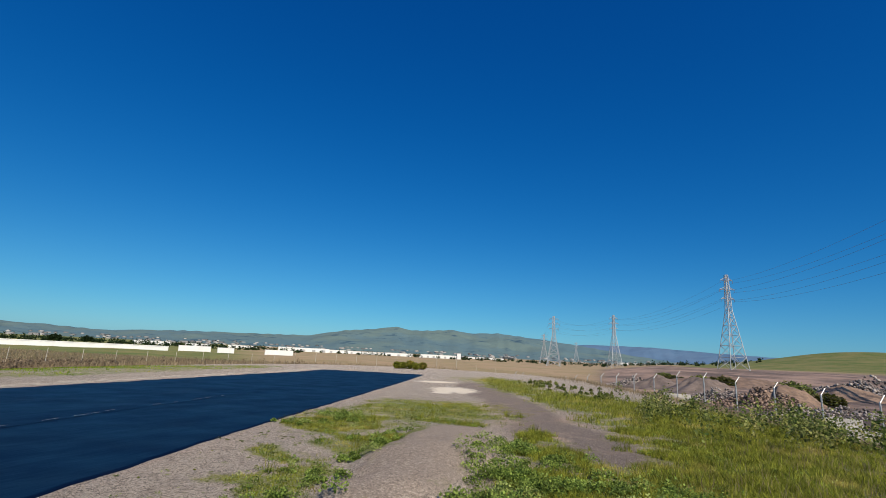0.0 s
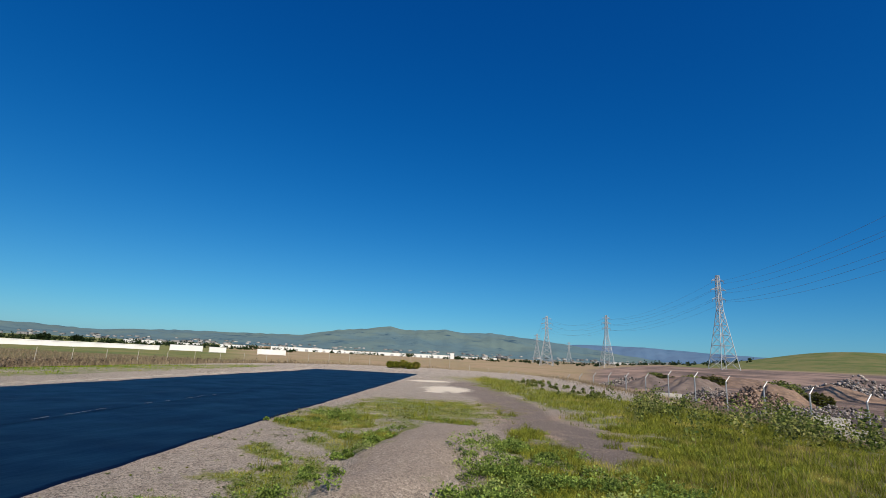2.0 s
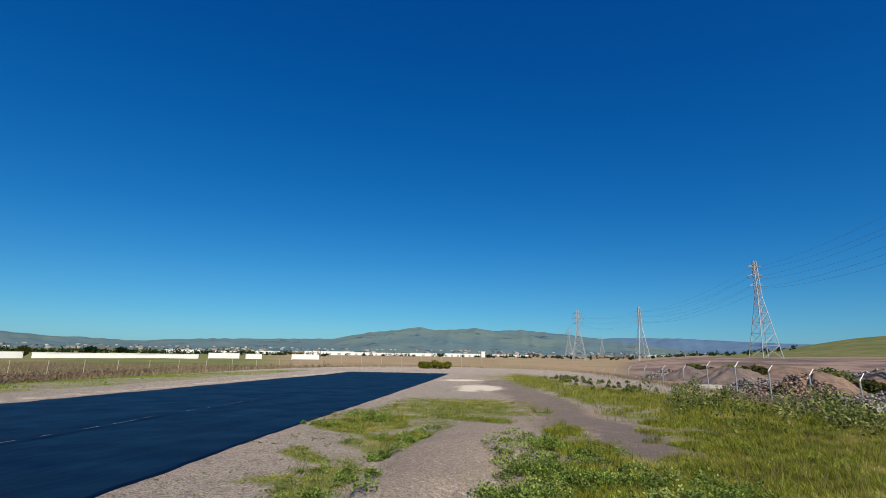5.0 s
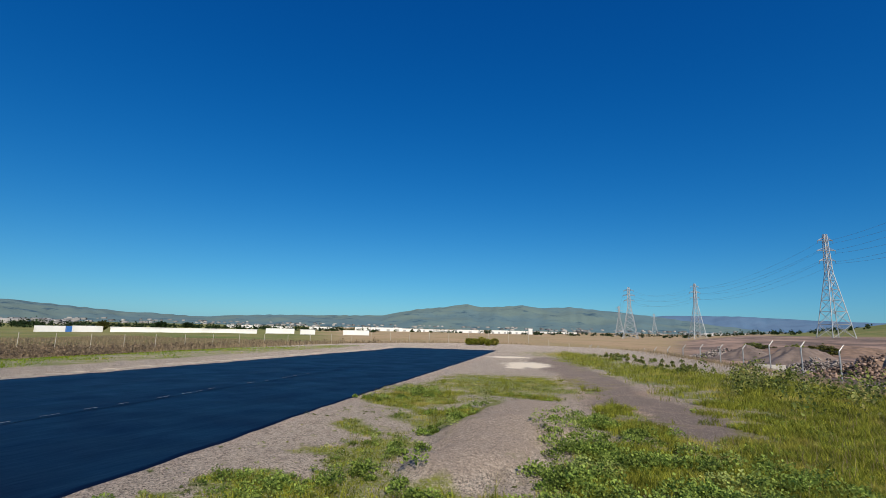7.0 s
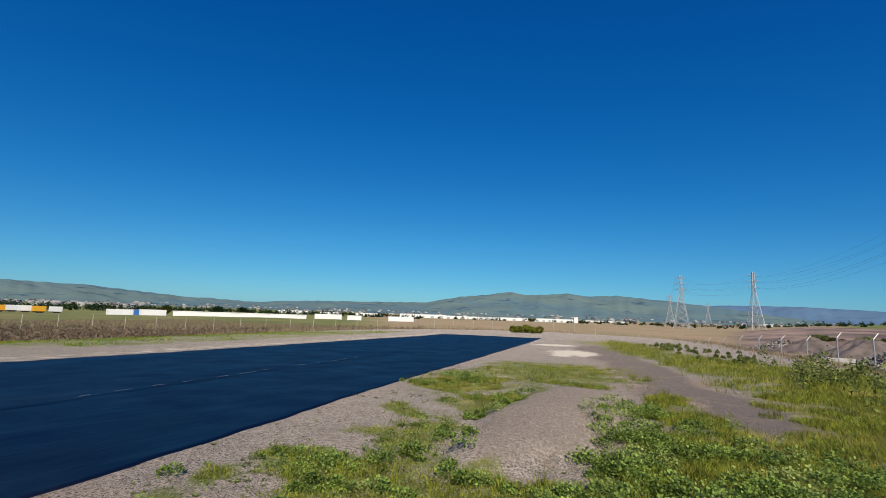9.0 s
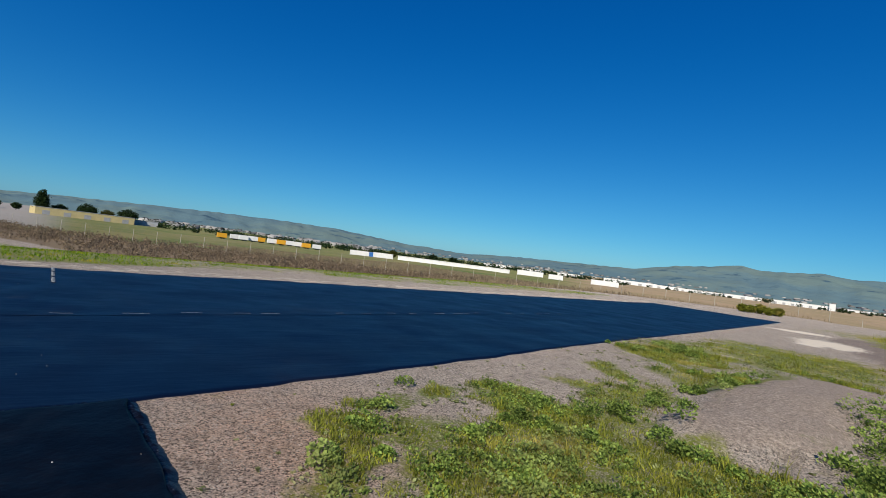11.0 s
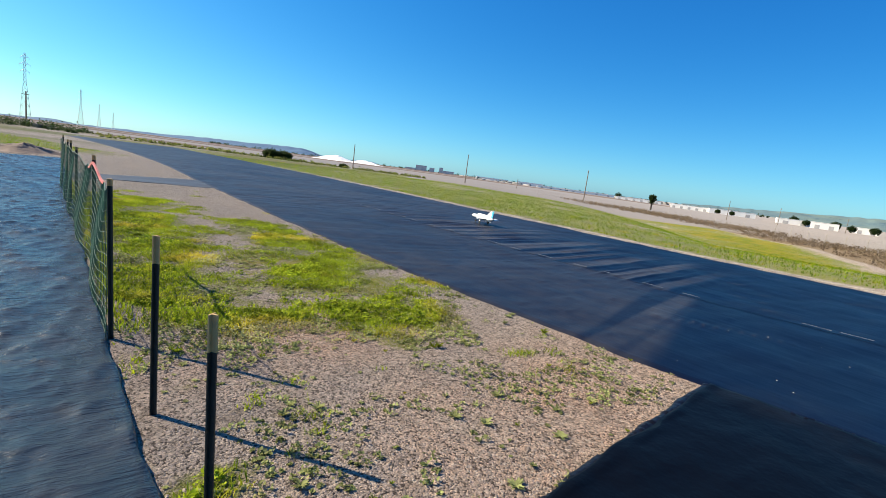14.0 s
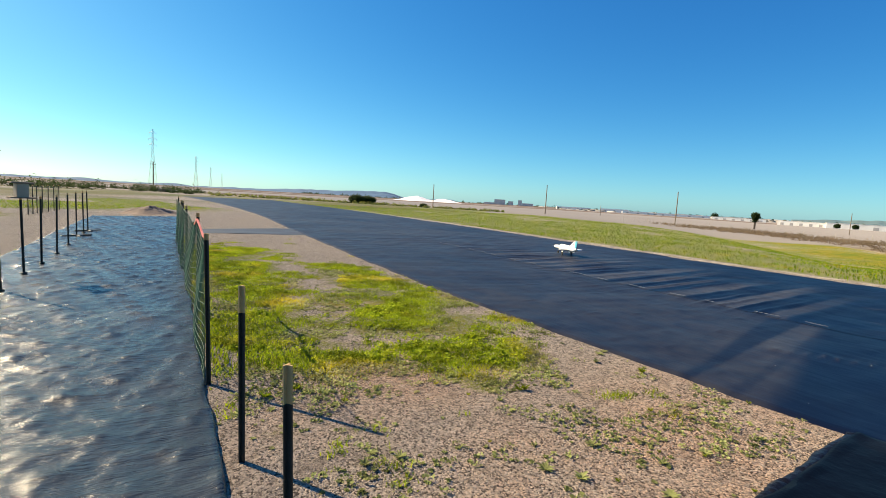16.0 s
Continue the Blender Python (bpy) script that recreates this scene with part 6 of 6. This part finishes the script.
tree(spot(-77.9, 405), 17, 7.5, M_TREE, "tall dark cypress-like tree behind a cream building", "tall", 1.0, 900)
tree(spot(-76.6, 412), 8.5, 8, M_TREE, "round dark tree beside a taller one", "round", 0.9, 500)
tree(spot(-74.5, 425), 11.5, 10, M_TREE, "broad dark green tree behind a building", "round", 1.0, 700)
tree(spot(-72.9, 430), 9.0, 6, M_TREE2, "yellow-green tree behind a building", "round", 0.9, 500)
tree(spot(-71.2, 425), 11.5, 11, M_TREE, "spreading dark tree behind a building", "round", 1.0, 700)
for h, d, t in ((-79.6, 460, 6), (-81.0, 470, 7), (-82.6, 480, 6), (-83.8, 500, 8), (-86.0, 520, 6), (-87.0, 600, 9), (-93.5, 560, 5), (-92.2, 560, 5), (-97.5, 640, 6), (-103.5, 900, 12)):
    tree(spot(h, d), t, t * 0.8, M_TREE, "dark tree among far white buildings", "round", 0.9, 320)
tree(spot(-43.3, 228), 4.8, 3.4, M_TREE2, "small yellow-green tree by a white wall", "round", 0.5, 420)
tree(spot(-38.4, 420), 6.5, 8, M_TREE, "dark tree before the hills", "round", 0.8, 350)
tree(spot(-36.0, 470), 6.5, 8, M_TREE, "dark tree before the hills", "round", 0.8, 350)


def belt(name, label, h0, h1, d0, d1, count, tall, material, leaf, per=40):
    """Far trees too many to count: ragged clumps of leaves."""
    h = prng.uniform(h0, h1, count)
    d = prng.uniform(d0, d1, count)
    cx, cy = d * np.sin(np.radians(h)), d * np.cos(np.radians(h))
    t = tall * prng.uniform(0.35, 1.15, count) ** 1.3
    r = t * prng.uniform(0.3, 0.7, count)
    x, y, z, a, q = leaf_points(cx, cy, height(cx, cy), r, t, per)
    z = z - t.repeat(per) * prng.uniform(0, 0.5, count * per)
    return stuff(name, leaf_mesh(name, x, y, z, a, 0.3, leaf, material), label, "trees")


belt("far_trees", "ragged line of dark trees on the far plain", -50, -16, 460, 900, 460, 6, M_TREE, 1.4)
belt("far_trees", "ragged line of dark trees before hills", -16, 34, 560, 1000, 420, 6, M_TREE, 1.5)
belt("far_trees", "dark trees among industrial sheds", -70, -48, 380, 700, 240, 7, M_TREE, 1.3)
belt("far_trees", "thin line of trees on the horizon", -150, -88, 1150, 1600, 420, 8, M_TREE, 2.4)
belt("marsh_shrubs", "dark green marsh shrubs at the field's edge", -182, -160, 105, 175, 300, 2.2, M_TREE, 0.3, 60)
belt("marsh_shrubs", "low scrub along the edge of the field", -160, -126, 100, 128, 420, 0.7, M_BANK, 0.28, 30)


# houses at the foot of the hills, seen as pale specks
def far_town(h0, h1, d0, d1, count, name, label, lift=0.0):
    vs, fs = [], []
    cube = np.array([(-1, -1, 0), (1, -1, 0), (1, 1, 0), (-1, 1, 0), (-1, -1, 1), (1, -1, 1), (1, 1, 1), (-1, 1, 1), (-1, 0, 1.5), (1, 0, 1.5)], float)
    quads = np.array([(0, 1, 5, 4), (2, 3, 7, 6), (1, 2, 6, 5), (3, 0, 4, 7), (4, 5, 9, 8), (6, 7, 8, 9)])
    for i in range(count):
        h, d = prng.uniform(h0, h1), prng.uniform(d0, d1)
        x, y = spot(h, d)
        s = np.array((prng.uniform(3.5, 11), prng.uniform(4, 7), prng.uniform(2.2, 4.6)))
        t = prng.uniform(0, 3)
        p = cube * s
        px_, py_ = p[:, 0] * math.cos(t) - p[:, 1] * math.sin(t), p[:, 0] * math.sin(t) + p[:, 1] * math.cos(t)
        zz = -3.5 + lift * (d - d0) / (d1 - d0)
        fs += (quads + len(vs)).tolist()
        vs += np.stack([px_ + x, py_ + y, p[:, 2] + zz - 1], 1).tolist()
    k = Nodes(name + " walls")
    m = k.done(k.mix(k.island(), (0.08, 0.085, 0.085), (0.42, 0.40, 0.37)), 0.8)
    return stuff(name, sheet(name, vs, fs, m, False), label, "houses")


far_town(-46, 30, 1200, 2800, 230, "far_houses", "pale houses scattered below the hills", 18)
far_town(-70, -46, 700, 1600, 120, "far_houses", "pale roofs of a far industrial district", 6)
far_town(-124, -96, 1100, 1500, 260, "far_houses", "pale low buildings along the horizon")


# levees: long dark banks across the flats
def levee(h0, h1, d, tall, wide, label):
    n = 80
    hs = np.radians(np.linspace(h0, h1, n))
    prof = np.array([(-1, -0.4), (-0.4, 1), (0.4, 1), (1, -0.4)])
    r = d + prof[:, 0][None] * wide + 8 * np.sin(hs * 9)[:, None]
    x, y = r * np.sin(hs)[:, None], r * np.cos(hs)[:, None]
    z = height(x, y) + prof[:, 1][None] * tall * (1 + 0.15 * np.sin(hs * 300))[:, None]
    v = np.stack([x, y, z], -1).reshape(-1, 3)
    i, j = np.meshgrid(np.arange(n - 1), np.arange(3), indexing="ij")
    f = np.stack([i * 4 + j, i * 4 + j + 1, (i + 1) * 4 + j + 1, (i + 1) * 4 + j], -1).reshape(-1, 4)
    if h0 < h1:
        f = f[:, ::-1]
    ob = new("levee", sheet("levee", v, f, M_GREYDIRT))
    return tagged(ob, label, "levee", "", "structure")


levee(-200, -96, 620, 1.1, 6, "dark earth levee across pale salt flats")
levee(-200, -150, 300, 0.7, 3, "low dark levee across pale flats")
levee(-178, -120, 1100, 2.2, 9, "far dark levee on the horizon")

# dark scrap and a stack of pallets behind the far fence line
for i, (h, d) in enumerate(((-166.5, 122), (-163.9, 118), (-163.2, 118))):
    bm = bmesh.new()
    for s in range(5):
        box(bm, -0.6, 0.6, -0.5, 0.5, 0.15 * s, 0.15 * s + 0.11)
    ob = part("pallet_stack", bm, M_WOOD)
    x, y = spot(h, d)
    ob.matrix_world = pose(x, y, float(height(x, y)), 0, 0, 20 * i)
    tagged(ob, "small stack of grey timber pallets", "pallets", "pallet stacks")

dirt_heap((-7.75, -28.2), 1.25, 0.38, M_GREYDIRT, "small pile of dark gravel on the field", 1.2)
